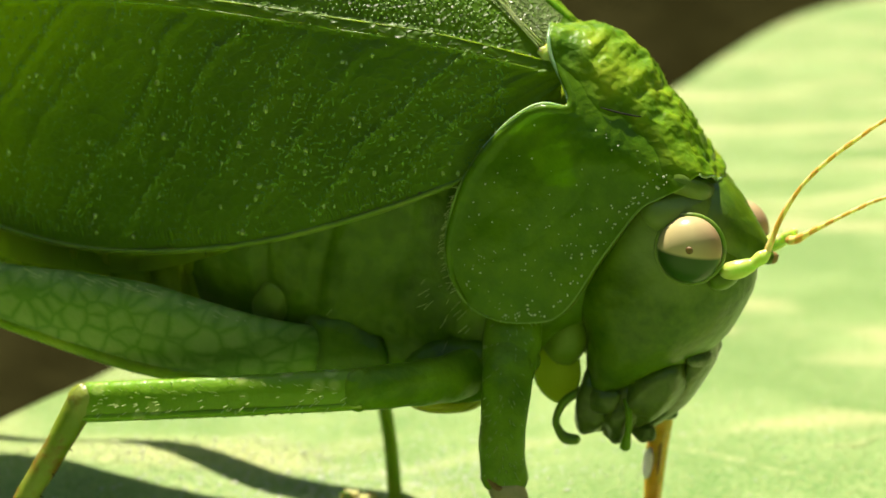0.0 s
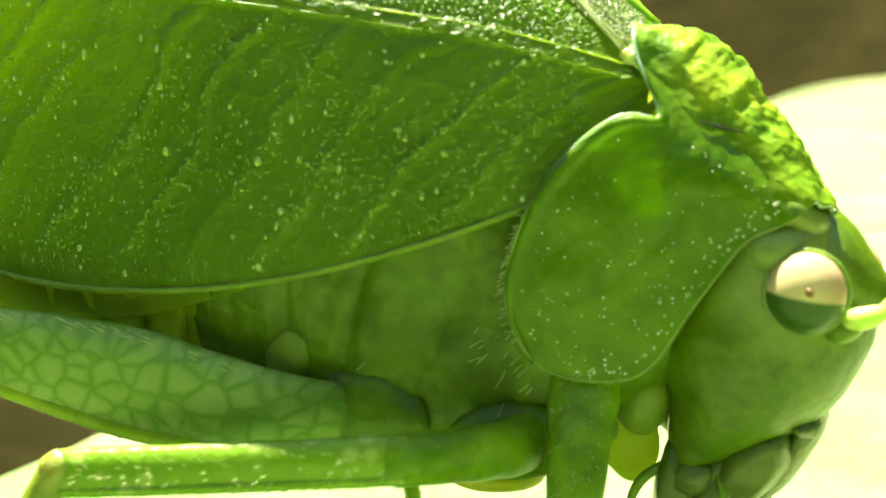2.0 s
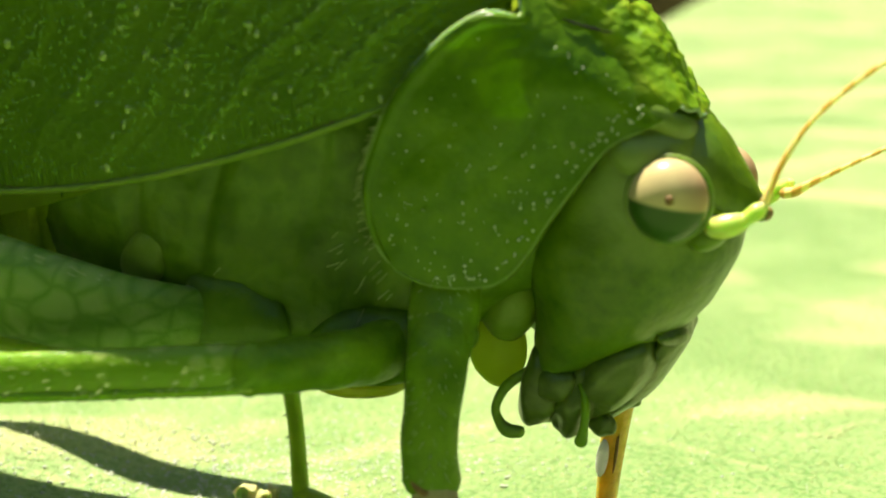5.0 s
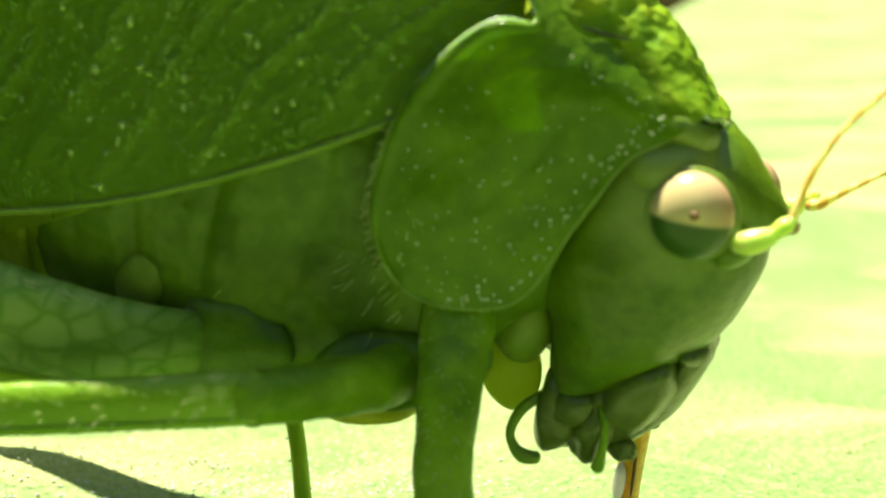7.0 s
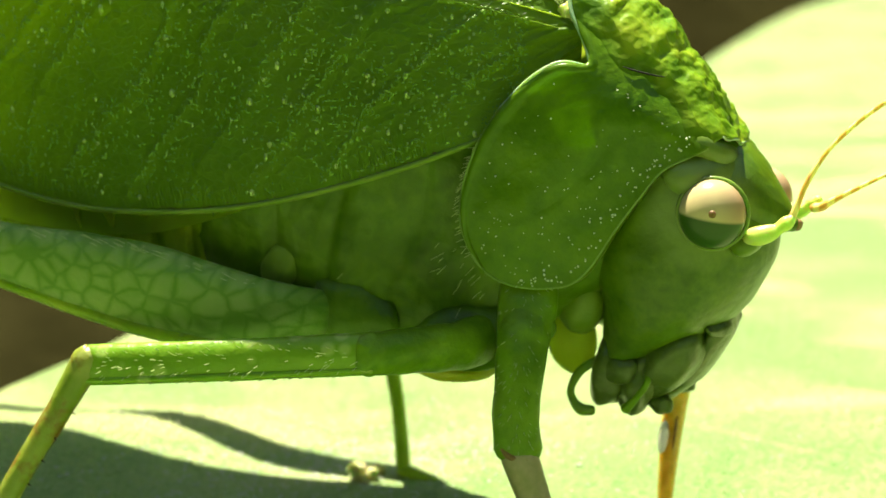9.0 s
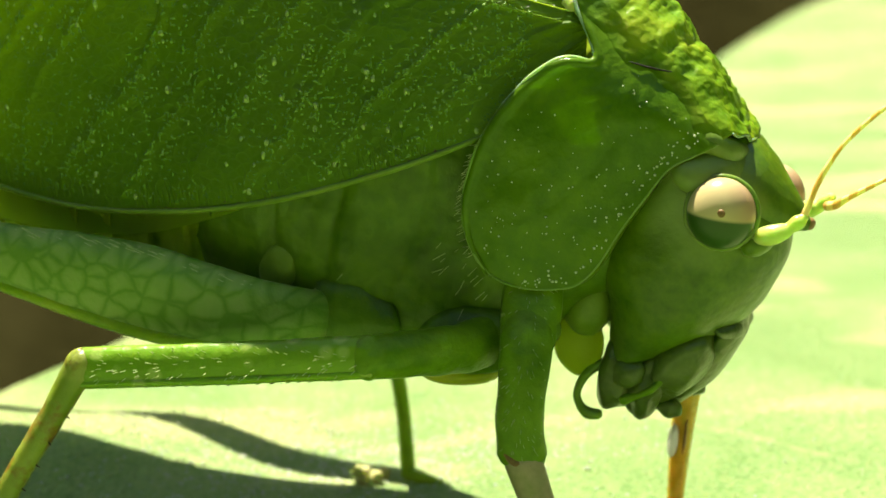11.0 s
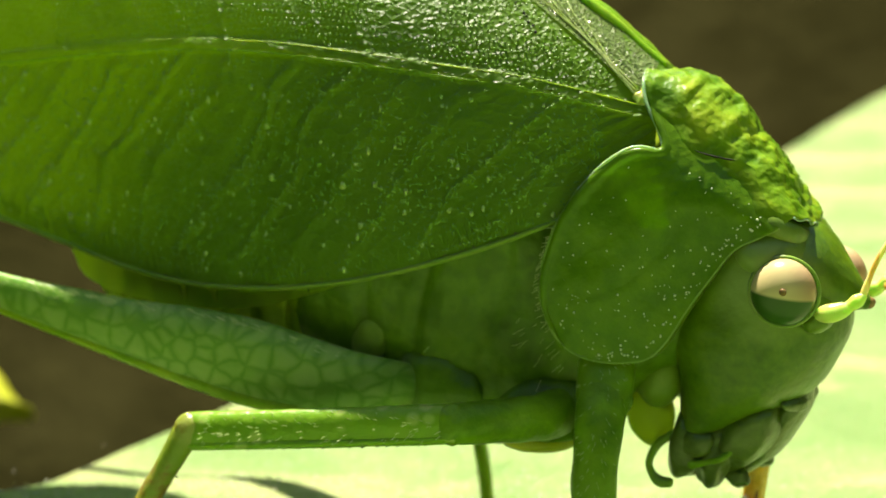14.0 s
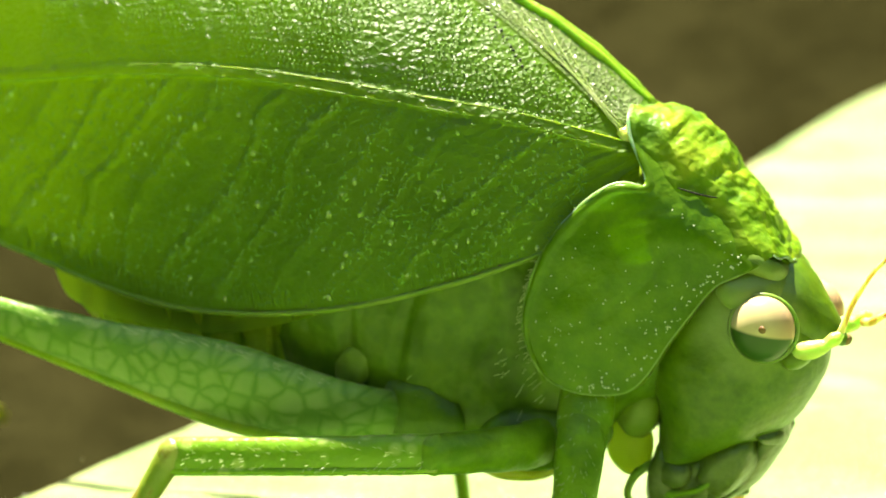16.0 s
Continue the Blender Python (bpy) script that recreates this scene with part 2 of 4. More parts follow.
def make_leaf_skin(name, yellowness):
    """Sunlit blade: fine green grain, soft yellow patches along the side veins, a sparkle of fine hairs."""
    s = Shade(name)
    turned = s.add("ShaderNodeMapping")
    turned.inputs["Rotation"].default_value = (0, 0, radians(-22))
    turned.inputs["Scale"].default_value = (0.4, 1.0, 1.0)
    s.link(s.where, turned.inputs["Vector"])
    streak = s.add("ShaderNodeTexNoise")
    streak.inputs["Scale"].default_value = 130
    streak.inputs["Detail"].default_value = 3
    streak.inputs["Distortion"].default_value = 0.6
    s.link(turned.outputs["Vector"], streak.inputs["Vector"])
    tone = s.ramp(s.noise(90, 4, 0.6), (0.4, (0.14, 0.34, 0.06)), (0.62, (0.4, 0.6, 0.2)))
    yellow = s.maths("ADD", s.grey(streak.outputs["Fac"], 0.5, 0.6), yellowness)
    colour = s.mix(s.maths("MULTIPLY", yellow, 0.8), tone, (0.86, 0.83, 0.39))
    grain = s.noise(4800, 4, 0.7)
    colour = s.mix(0.5, colour, s.ramp(grain, (0.36, (0.1, 0.29, 0.05)), (0.5, (0.36, 0.53, 0.19)), (0.64, (0.75, 0.82, 0.37))))
    specks = s.cells(3200)
    normal = s.bump(grain, 0.16 * MM, s.bump(streak.outputs["Fac"], 0.5 * MM, s.bump(specks, -0.1 * MM)))
    return s.finish(colour, s.ramp(grain, (0.45, (0.5, 0.5, 0.5)), (0.66, (0.12, 0.12, 0.12))), normal, 0.6,
                    through=0.3, through_colour=(0.36, 0.54, 0.1))


def make_yellow_leaf():
    s = Shade("yellow_leaf_skin")
    colour = s.ramp(s.noise(200, 4), (0.3, (0.42, 0.5, 0.02)), (0.7, (0.62, 0.66, 0.05)))
    return s.finish(colour, 0.45, s.bump(s.noise(600, 3), 0.2 * MM), 0.4, through=0.4, through_colour=(0.6, 0.66, 0.04))


def make_soil():
    s = Shade("shaded_brown_soil")
    # the shade over the soil is put into this very dark brown
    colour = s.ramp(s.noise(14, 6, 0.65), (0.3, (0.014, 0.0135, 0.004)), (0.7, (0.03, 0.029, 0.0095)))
    return s.finish(colour, 0.9, s.bump(s.noise(60, 5, 0.7), 0.01), 0.0)


def make_antenna_skin():
    s = Shade("banded_antenna_skin")
    wave = s.add("ShaderNodeTexWave")
    wave.inputs["Scale"].default_value = 800
    wave.inputs["Distortion"].default_value = 1.0
    s.link(s.where, wave.inputs["Vector"])
    colour = s.ramp(wave.outputs["Fac"], (0.35, (0.82, 0.66, 0.24)), (0.6, (0.62, 0.33, 0.08)))
    return s.finish(colour, 0.35, None, 0.5, inside=0.3)


def make_sheer_skin():
    s = Shade("sheer_wing_skin")
    colour = s.ramp(s.noise(500, 4), (0.3, (0.2, 0.36, 0.03)), (0.7, (0.32, 0.48, 0.06)))
    return s.finish(colour, 0.35, s.bump(s.noise(1200, 3), 0.05 * MM), 0.5, through=0.6, through_colour=(0.62, 0.8, 0.1))


vein_skin = cuticle("vein_skin", (0.13, 0.29, 0.009), (0.19, 0.36, 0.02), 900, 0.35, 0.4)
margin_skin = cuticle("wing_margin_skin", (0.1, 0.21, 0.01), (0.18, 0.29, 0.03), 900, 0.36, 0.2)
sheer_skin = make_sheer_skin()
abdomen_skin = cuticle("yellowish_abdomen_skin", (0.18, 0.32, 0.005), (0.32, 0.46, 0.02), 600, 0.4, 0.25, 0.1, 0.3, 0.4, 0.6)
glass_spot = cuticle("glassy_white_spot", (0.85, 0.85, 0.75), (0.95, 0.94, 0.88), 900, 0.1, 1.0, 0.0, 0.8, spread=(1.2, 1.2, 1.0))
# pale colour stands in for sun glints on the warts
glint_wart_skin = cuticle("glint_wart_skin", (0.42, 0.54, 0.26), (0.7, 0.76, 0.55), 2500, 0.12, 0.0, 0.0, 1.0)
stipple_skin = cuticle("wing_dot_skin", (0.24, 0.42, 0.07), (0.36, 0.52, 0.16), 900, 0.25, 0.3)
bead_skin = cuticle("wing_bead_skin", (0.12, 0.29, 0.015), (0.22, 0.4, 0.05), 1500, 0.32, 0.0, 0.0, 0.32)
pit_skin = cuticle("dark_pit_skin", (0.008, 0.01, 0.004), (0.02, 0.02, 0.01), 2000, 0.6, 0.0)
rim_dull = cuticle("dull_socket_skin", (0.12, 0.26, 0.03), (0.2, 0.34, 0.07), 800, 0.35)
scape_skin = cuticle("pale_yellow_base_skin", (0.44, 0.58, 0.1), (0.6, 0.68, 0.24), 900, 0.2, 0.6)
rib_skin = cuticle("pale_rib_skin", (0.2, 0.35, 0.05), (0.4, 0.5, 0.2), 900, 0.2, 0.2)
knob_skin = cuticle("pale_knob_skin", (0.115, 0.23, 0.012), (0.2, 0.31, 0.04), 800, 0.38)
dew_skin = cuticle("dew_bead", (0.6, 0.66, 0.5), (0.78, 0.82, 0.7), 900, 0.08, 0.0, 0.0, 1.0)
fuzz_skin = cuticle("leaf_hair", (0.62, 0.68, 0.45), (0.8, 0.82, 0.65), 900, 0.3, 0.0, 0.0)
crumb_skin = cuticle("yellowish_crumb", (0.4, 0.4, 0.14), (0.6, 0.58, 0.3), 2500, 0.3, 0.3)


def make_bladder_skin():
    """Thin swollen skin that lets the light through."""
    s = Shade("thin_pale_skin")
    colour = s.ramp(s.noise(900, 4), (0.3, (0.36, 0.52, 0.06)), (0.7, (0.52, 0.66, 0.13)))
    return s.finish(colour, 0.35, s.bump(s.noise(1500, 3), 0.05 * MM), 0.3, through=0.72, through_colour=(0.75, 0.84, 0.18))


bladder_skin = make_bladder_skin()


def make_stained_shin():
    """Yellow-green shin, rusty brown in patches."""
    s = Shade("stained_shin_skin")
    base = s.ramp(s.noise(700, 3), (0.3, (0.16, 0.25, 0.02)), (0.7, (0.3, 0.36, 0.07)))
    stain = s.grey(s.noise(900, 4, 0.65), 0.49, 0.6)
    colour = s.mix(s.maths("MULTIPLY", stain, 0.75), base, (0.2, 0.085, 0.015))
    return s.finish(colour, 0.35, s.bump(s.noise(2600, 4), 0.05 * MM), 0.35, inside=0.5, spread=(1.0, 0.9, 0.2))


stained_shin = make_stained_shin()
pronotum_skin = make_pronotum_skin()
tegmen_skin = make_tegmen_skin()
membrane_skin = make_membrane_skin()
femur_skin = make_femur_skin()
spotted_leg = make_spotted_leg()
eye_skin = make_eye_skin()
leaf_skin = make_leaf_skin("sunlit_leaf_skin", 0.0)
leaf_vein_skin = make_leaf_skin("leaf_vein_skin", 0.42)
yellow_leaf = make_yellow_leaf()
ridge_skin = cuticle("yellow_green_ridge_skin", (0.15, 0.31, 0.008), (0.28, 0.42, 0.025), 700, 0.35, 0.5)
soil_skin = make_soil()
antenna_skin = make_antenna_skin()

# ---- shaping helpers (all lengths in millimetres) ----


def spline(xs, ys):
    """A smooth curve through (xs, ys), xs rising; ys may be rows of numbers."""
    xs, ys = np.array(xs, float), np.array(ys, float)
    slope = np.gradient(ys, xs, axis=0)

    def at(x):
        x = min(max(x, xs[0]), xs[-1])
        i = min(int(np.searchsorted(xs, x, "right")) - 1, len(xs) - 2)
        h = xs[i + 1] - xs[i]
        t = (x - xs[i]) / h
        return ((2 * t**3 - 3 * t**2 + 1) * ys[i] + (t**3 - 2 * t**2 + t) * h * slope[i]
                + (3 * t**2 - 2 * t**3) * ys[i + 1] + (t**3 - t**2) * h * slope[i + 1])
    return at


def part(name, bm, material, parent=None, label="", smooth=True, closed=True):
    data = bpy.data.meshes.new(name)
    if closed:
        bmesh.ops.recalc_face_normals(bm, faces=bm.faces)
    bm.to_mesh(data)
    bm.free()
    data.materials.append(material)
    if smooth:
        data.polygons.foreach_set("use_smooth", [True] * len(data.polygons))
    ob = new(name, data)
    ob.parent = parent
    return tagged(ob, label)


def rings(bm, loops, caps=True):
    """Skins closed loops of points, each of the same count."""
    made = [[bm.verts.new(Vector(p) * MM) for p in loop] for loop in loops]
    for a, b in zip(made, made[1:]):
        for i in range(len(a)):
            j = (i + 1) % len(a)
            bm.faces.new((a[i], a[j], b[j], b[i]))
    if caps:
        for loop, sign in ((made[0], 1), (made[-1], -1)):
            middle = sum((v.co for v in loop), Vector()) / len(loop)
            tip = bm.verts.new(middle)
            for i in range(len(loop)):
                bm.faces.new((loop[i], loop[(i + 1) % len(loop)], tip))
    return bm


def tube(points, radii, sides=10, steps=16, flat=1.0, lump=0.0, bm=None, seed=0):
    """A round-ended limb along points; radii as many; flat: depth of the section over its height."""
    n = len(points)
    line, girth = spline(range(n), points), spline(range(n), radii)
    loops = []
    for k in range(steps + 1):
        f = 0.5 - 0.5 * math.cos(math.pi * k / steps) if k in (0, steps) else k / steps
        u = f * (n - 1)
        p = Vector(line(u))
        ahead = (Vector(line(min(u + 0.02, n - 1))) - Vector(line(max(u - 0.02, 0)))).normalized()
        side = Vector((0, 1, 0)) - ahead * ahead.y
        side = side.normalized() if side.length > 0.15 else (Vector((1, 0, 0)) - ahead * ahead.x).normalized()
        up = ahead.cross(side)
        r = max(float(girth(u)), 0.01)
        if lump:
            r *= 1 + lump * noise.noise((p.x * 1.3 + seed, p.y, p.z * 1.3))
        loops.append([p + r * (math.cos(2 * math.pi * i / sides) * flat * side + math.sin(2 * math.pi * i / sides) * up) for i in range(sides)])
    for end, sign in ((0, -1), (-1, 1)):  # rounded ends
        loop = loops[end]
        middle = sum(loop, Vector()) / sides
        ahead = (middle - sum(loops[1 if end == 0 else -2], Vector()) / sides).normalized()
        r = sum((p - middle).length for p in loop) / sides
        caps = [[middle + (p - middle) * math.cos(a) + ahead * r * 0.8 * math.sin(a) for p in loop] for a in (0.5, 1.0, 1.4)]
        loops = caps[::-1] + loops if end == 0 else loops + caps
    return rings(bm or bmesh.new(), loops)


def sheet(shape, nu, nv, thick, bm=None, soften=0, out=0):
    """A curved plate shape(u, v), u and v from 0 to 1, with thickness."""
    bm = bm or bmesh.new()
    grid = np.array([[shape(i / nu, j / nv) for j in range(nv + 1)] for i in range(nu + 1)], float)
    for _ in range(soften):
        grid[:, 1:-1] = 0.25 * grid[:, :-2] + 0.5 * grid[:, 1:-1] + 0.25 * grid[:, 2:]
    du, dv = np.gradient(grid, axis=0), np.gradient(grid, axis=1)
    normal = np.cross(du, dv)
    normal /= np.linalg.norm(normal, axis=2, keepdims=True) + 1e-9
    layers = []
    if not thick:  # a true membrane: one layer
        row = [[bm.verts.new(Vector(grid[i, j]) * MM) for j in range(nv + 1)] for i in range(nu + 1)]
        for i in range(nu):
            for j in range(nv):
                bm.faces.new((row[i][j], row[i + 1][j], row[i + 1][j + 1], row[i][j + 1]))
        bm.normal_update()
        if sum(f.normal.y for f in bm.faces) * out < 0:
            bmesh.ops.reverse_faces(bm, faces=bm.faces)
        return bm
    for side in (0.5, -0.5):
        layers.append([[bm.verts.new(Vector(grid[i, j] + normal[i, j] * side * thick) * MM) for j in range(nv + 1)] for i in range(nu + 1)])
    a, b = layers
    for i in range(nu):
        for j in range(nv):
            bm.faces.new((a[i][j], a[i + 1][j], a[i + 1][j + 1], a[i][j + 1]))
            bm.faces.new((b[i][j], b[i][j + 1], b[i + 1][j + 1], b[i + 1][j]))
    for i in range(nu):
        bm.faces.new((a[i][0], b[i][0], b[i + 1][0], a[i + 1][0]))
        bm.faces.new((a[i][nv], a[i + 1][nv], b[i + 1][nv], b[i][nv]))
    for j in range(nv):
        bm.faces.new((a[0][j], a[0][j + 1], b[0][j + 1], b[0][j]))
        bm.faces.new((a[nu][j], b[nu][j], b[nu][j + 1], a[nu][j + 1]))
    return bm


def blob(centre, size, turn=(0, 0, 0), detail=3, lump=0.0, seed=0, bm=None):
    """A lumpy rounded body."""
    bm = bm or bmesh.new()
    made = bmesh.ops.create_icosphere(bm, subdivisions=detail, radius=1.0)["verts"]
    m = pose(0, 0, 0, *turn).to_3x3()
    for v in made:
        k = 1 + lump * noise.noise(v.co * 1.4 + Vector((seed, 0, 0)))
        v.co = (m @ Vector((v.co.x * size[0] * k, v.co.y * size[1] * k, v.co.z * size[2] * k)) + Vector(centre)) * MM
    return bm


def grains(name, spots, material, parent, label):
    """Many small beads in one mesh; spots: place and three half sizes, in millimetres."""
    g = (1 + 5 ** 0.5) / 2
    ball = np.array([(a * 1.0, b * g, 0) for a in (-1, 1) for b in (-1, 1)] + [(0, a * 1.0, b * g) for a in (-1, 1) for b in (-1, 1)] + [(b * g, 0, a * 1.0) for a in (-1, 1) for b in (-1, 1)])
    ball /= np.linalg.norm(ball[0])
    sides = [f for f in itertools.combinations(range(12), 3) if all(np.linalg.norm(ball[a] - ball[b]) < 1.2 for a, b in itertools.combinations(f, 2))]
    sides = [(a, b, c) if np.dot(np.cross(ball[b] - ball[a], ball[c] - ball[a]), ball[a]) > 0 else (a, c, b) for a, b, c in sides]
    verts = np.concatenate([ball * np.array(half) + np.array(at) for at, half in spots]) * MM
    faces = [tuple(v + 12 * k for v in f) for k in range(len(spots)) for f in sides]
    data = bpy.data.meshes.new(name)
    data.from_pydata(verts.tolist(), [], faces)
    data.materials.append(material)
    data.polygons.foreach_set("use_smooth", [True] * len(data.polygons))
    ob = new(name, data)
    ob.parent = parent
    return tagged(ob, label, kind="stuff")


# ---- ground and leaves ----
def make_ground():
    bm = bmesh.new()
    n = 60
    rows = []
    for i in range(n + 1):
        row = []
        for j in range(n + 1):
            x, y = [math.copysign(abs(k / n * 2 - 1) ** 3, k / n * 2 - 1) * 400 for k in (i, j)]
            bank = 0.55 * max(math.hypot(x, y) - 0.35, 0) if math.hypot(x, y) < 40 else 21.8
            row.append(bm.verts.new((x, y, -0.3 + bank + 0.03 * noise.noise((x * 6, y * 6, 0)))))
        rows.append(row)
    for i in range(n):
        for j in range(n):
            bm.faces.new((rows[i][j], rows[i + 1][j], rows[i + 1][j + 1], rows[i][j + 1]))
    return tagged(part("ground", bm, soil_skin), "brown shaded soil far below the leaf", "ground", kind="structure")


make_ground()
LEAF_AXIS = Vector((0.48, 0.877, 0))
LEAF_SIDE = Vector((0.877, -0.48, 0))
LEAF_MIDDLE = Vector((82.3, 70.2, 0))
LEAF_LONG, LEAF_WIDE = 300.0, 57.0


def far_from_feet(x, y):
    return 1 - math.exp(-(((x + 4) / 13) ** 2 + ((y + 1) / 9) ** 2))


def leaf_height(a, s):
    """Rise of the blade: nearly level under the insect, lifting a little along the midrib."""
    p = LEAF_MIDDLE + LEAF_AXIS * a + LEAF_SIDE * s
    wave = 1.2 * noise.noise((p.x * 0.05, p.y * 0.05, 0)) + 0.3 * noise.noise((p.x * 0.11, p.y * 0.11, 3))
    ridge = 0.9 * math.exp(-((p.y - 9 - 0.12 * (p.x + 10)) / 2.2) ** 2) / (1 + math.exp((p.x + 6) / 1.5))
    fine = 0.06 * noise.noise((p.x * 0.6, p.y * 0.6, 7))
    rise = 0.03 * max(p.y - 65, 0)
    wave *= math.exp(-max(p.y - 40, 0) / 30)
    return wave * far_from_feet(p.x, p.y) + rise + ridge + fine - 0.35 * math.exp(-(s / 3.5) ** 2)


def leaf_shape(u, v):
    a = (u * 2 - 1) * LEAF_LONG
    half = LEAF_WIDE * max(1 - abs(u * 2 - 1) ** 4.0, 0.0) ** 0.6 + 0.05
    s = (v * 2 - 1) * (half + 5 / (1 + math.exp((a + 65) / 8)))
    p = LEAF_MIDDLE + LEAF_AXIS * a + LEAF_SIDE * s
    return (p.x, p.y, leaf_height(a, s))


def make_leaf():
    leaf = part("leaf_blade", sheet(leaf_shape, 420, 130, 0.35), leaf_skin)
    thing = tagged(new("leaf"), "broad sunlit pale green leaf under the insect", "leaf")
    leaf.parent = thing
    rib = tube([LEAF_MIDDLE + LEAF_AXIS * k * LEAF_LONG * 0.98 + Vector((0, 0, -0.2)) for k in (-1, -0.5, 0, 0.5, 1)], [1.6, 1.4, 1.1, 0.8, 0.2], 8, 60)
    part("midrib", rib, pale_green, thing, "pale yellow-green midrib")
    return thing


main_leaf = make_leaf()


def make_far_leaf():
    """A small sunlit leaf of another plant, beyond the margin."""
    def shape(u, v):
        w = 9.0 * math.sin(math.pi * min(u, 0.999)) ** 0.8 * (1 + 0.25 * math.sin(u * 25)) + 0.1
        return (-30 + 26 * u, (v - 0.5) * w, 2.5 * math.sin(u * 3) - 3 * abs(v - 0.5))
    thing = tagged(new("far_leaf"), "small yellow-green leaf lit by the sun", "leaf")
    part("leaf_blade", sheet(shape, 30, 12, 0.25), yellow_leaf, thing)
    thing.matrix_world = pose(-33.2 * MM, 63 * MM, -12.8 * MM, 30, 6, -12)
    stem = tube([(-30, 0, 0), (-45, 2, -30), (-50, 4, -290)], [0.7, 0.9, 1.2], 8, 20)
    part("stem", stem, pale_green, thing)
    return thing


make_far_leaf()


def leaf_top(x, y):
    """Height of the blade's upper face at a place, in millimetres."""
    p = Vector((x, y, 0)) - LEAF_MIDDLE
    return leaf_height(p.dot(LEAF_AXIS), p.dot(LEAF_SIDE)) + 0.17


def make_dew():
    """Tiny bright beads of moisture on the blade behind the legs."""
    draw = random.Random(11)
    spots = []
    for k in range(2600):
        x, y = (draw.gauss(-5.0, 3.8), draw.gauss(5.8, 1.7)) if k < 1700 else (draw.gauss(-3, 9), draw.gauss(8, 3.5))
        if y < 3 and draw.random() < 0.7:
            continue
        size = draw.choice((0.018, 0.022, 0.028, 0.035, 0.045, 0.06))
        spots.append(((x, y, leaf_top(x, y) + size * 0.3), (size * draw.uniform(0.8, 1.5), size, size * 0.8)))
    dew = grains("dew", spots, dew_skin, None, "sparkling beads of moisture on the leaf")
    return tagged(dew, category="dew")


def make_fuzz():
    """Short pale hairs along the raised fold of the blade and on its face."""
    draw = random.Random(12)
    bm = bmesh.new()
    for k in range(420):
        if k < 260:
            x = draw.uniform(-24, -7)
            y = 9 + 0.12 * (x + 10) + draw.gauss(0, 0.5)
        else:
            x, y = draw.gauss(-2, 10), draw.gauss(6, 5)
        z = leaf_top(x, y)
        lean = Vector((draw.gauss(0, 0.12), draw.gauss(0, 0.12), draw.uniform(0.12, 0.3)))
        foot = Vector((x, y, z - 0.03))
        tube([foot, foot + lean * 0.6, foot + lean], [0.014, 0.01, 0.004], 4, 2, bm=bm)
    return tagged(part("leaf_fuzz", bm, fuzz_skin), "short pale hairs on the leaf", "leaf hairs", kind="stuff")


def make_crumb(x, y, size, seed):
    bm = blob((0, 0, 0), (size, size * 0.8, size * 0.75), (seed * 40, seed * 25, 0), 2, 0.45, seed)
    thing = tagged(part("crumb", bm, crumb_skin, smooth=False), "small yellowish crumb lying on the leaf by a foot", "debris", "crumbs on the leaf")
    thing.matrix_world = pose(x * MM, y * MM, (leaf_top(x, y) + size * 0.6) * MM, 0, 0, seed * 77)
    return thing


def make_side_vein(leaf, points, girth):
    line = spline(range(len(points)), points)
    path = []
    for f in np.linspace(0, len(points) - 1, 16):
        x, y = line(f)
        y += 0.25 * math.sin(x * 1.7)
        path.append((x, y, leaf_top(x, y) - girth * 1.32))
    part("side_vein", tube(path, list(girth * np.linspace(1.55, 1.2, 16)), 20, 60, lump=0.12), leaf_vein_skin, leaf, "pale yellow side vein")


for points, girth in (([(5.0, 9.5), (7.2, 6.5), (9.9, 4.2), (13, 1.2), (19, -4)], 0.4), ([(4, 11.5), (9.4, 10.1), (13.4, 10.2), (17.3, 12.1), (26, 17)], 0.16),
                      ([(12, 20), (16.8, 24), (21.3, 28), (26.7, 32.6), (40, 44)], 0.6), ([(8, 17), (14.6, 20.2), (21.4, 21.2), (33, 20), (50, 15)], 0.45),
                      ([(20, 46), (28.3, 52.7), (34.6, 59), (41, 63.4), (60, 78)], 1.0), ([(-12, 16), (-4, 13), (3, 14), (12, 19)], 0.2),
                      ([(13, 5.5), (18, 7), (26, 7), (38, 3)], 0.35), ([(16, 32), (24, 40), (33, 44), (48, 50)], 0.7)):
    make_side_vein(main_leaf, points, girth)
make_dew()
make_fuzz()
for crumb in ((-4.95, 4.4, 0.42, 1), (-4.5, 4.2, 0.3, 2), (-4.2, 4.6, 0.26, 3), (-4.75, 3.9, 0.2, 4)):
    make_crumb(*crumb)

# ---- the insect, in its own space: x ahead, y to its left, z up, millimetres ----
katydid = tagged(new("katydid"), "green leaf-winged katydid with cream eyes standing on the leaf", "insect")
katydid.matrix_world = pose(0, 0, 0.9 * MM, 0, 0, -25)

# pronotum: a saddle; d runs along its back, n down its side
DISC_AT, DISC_ALONG, DISC_DOWN = (1.4, 15.45), (0.744, -0.668), (-0.668, -0.744)
lobe_rear = spline([0.0, 0.23, 0.47, 0.62, 0.8, 0.95, 1.17, 1.5, 2.2, 3.1, 4.08, 4.72, 5.46, 6.0, 6.45, 6.75],
                   [0.06, 0.38, 1.0, 1.5, 1.76, 1.72, 1.33, 1.08, 0.91, 0.89, 1.06, 1.28, 1.62, 2.05, 2.65, 3.5])
lobe_front = spline([0, 0.4, 0.9, 1.3, 1.87, 2.4, 3.16, 3.97, 4.58, 5.0, 5.4, 5.7, 6.05, 6.43, 6.65, 6.75],
                    [5.46, 5.4, 5.2, 5.03, 4.97, 5.04, 5.13, 5.27, 5.4, 5.42, 5.33, 5.12, 4.8, 4.32, 3.88, 3.56])
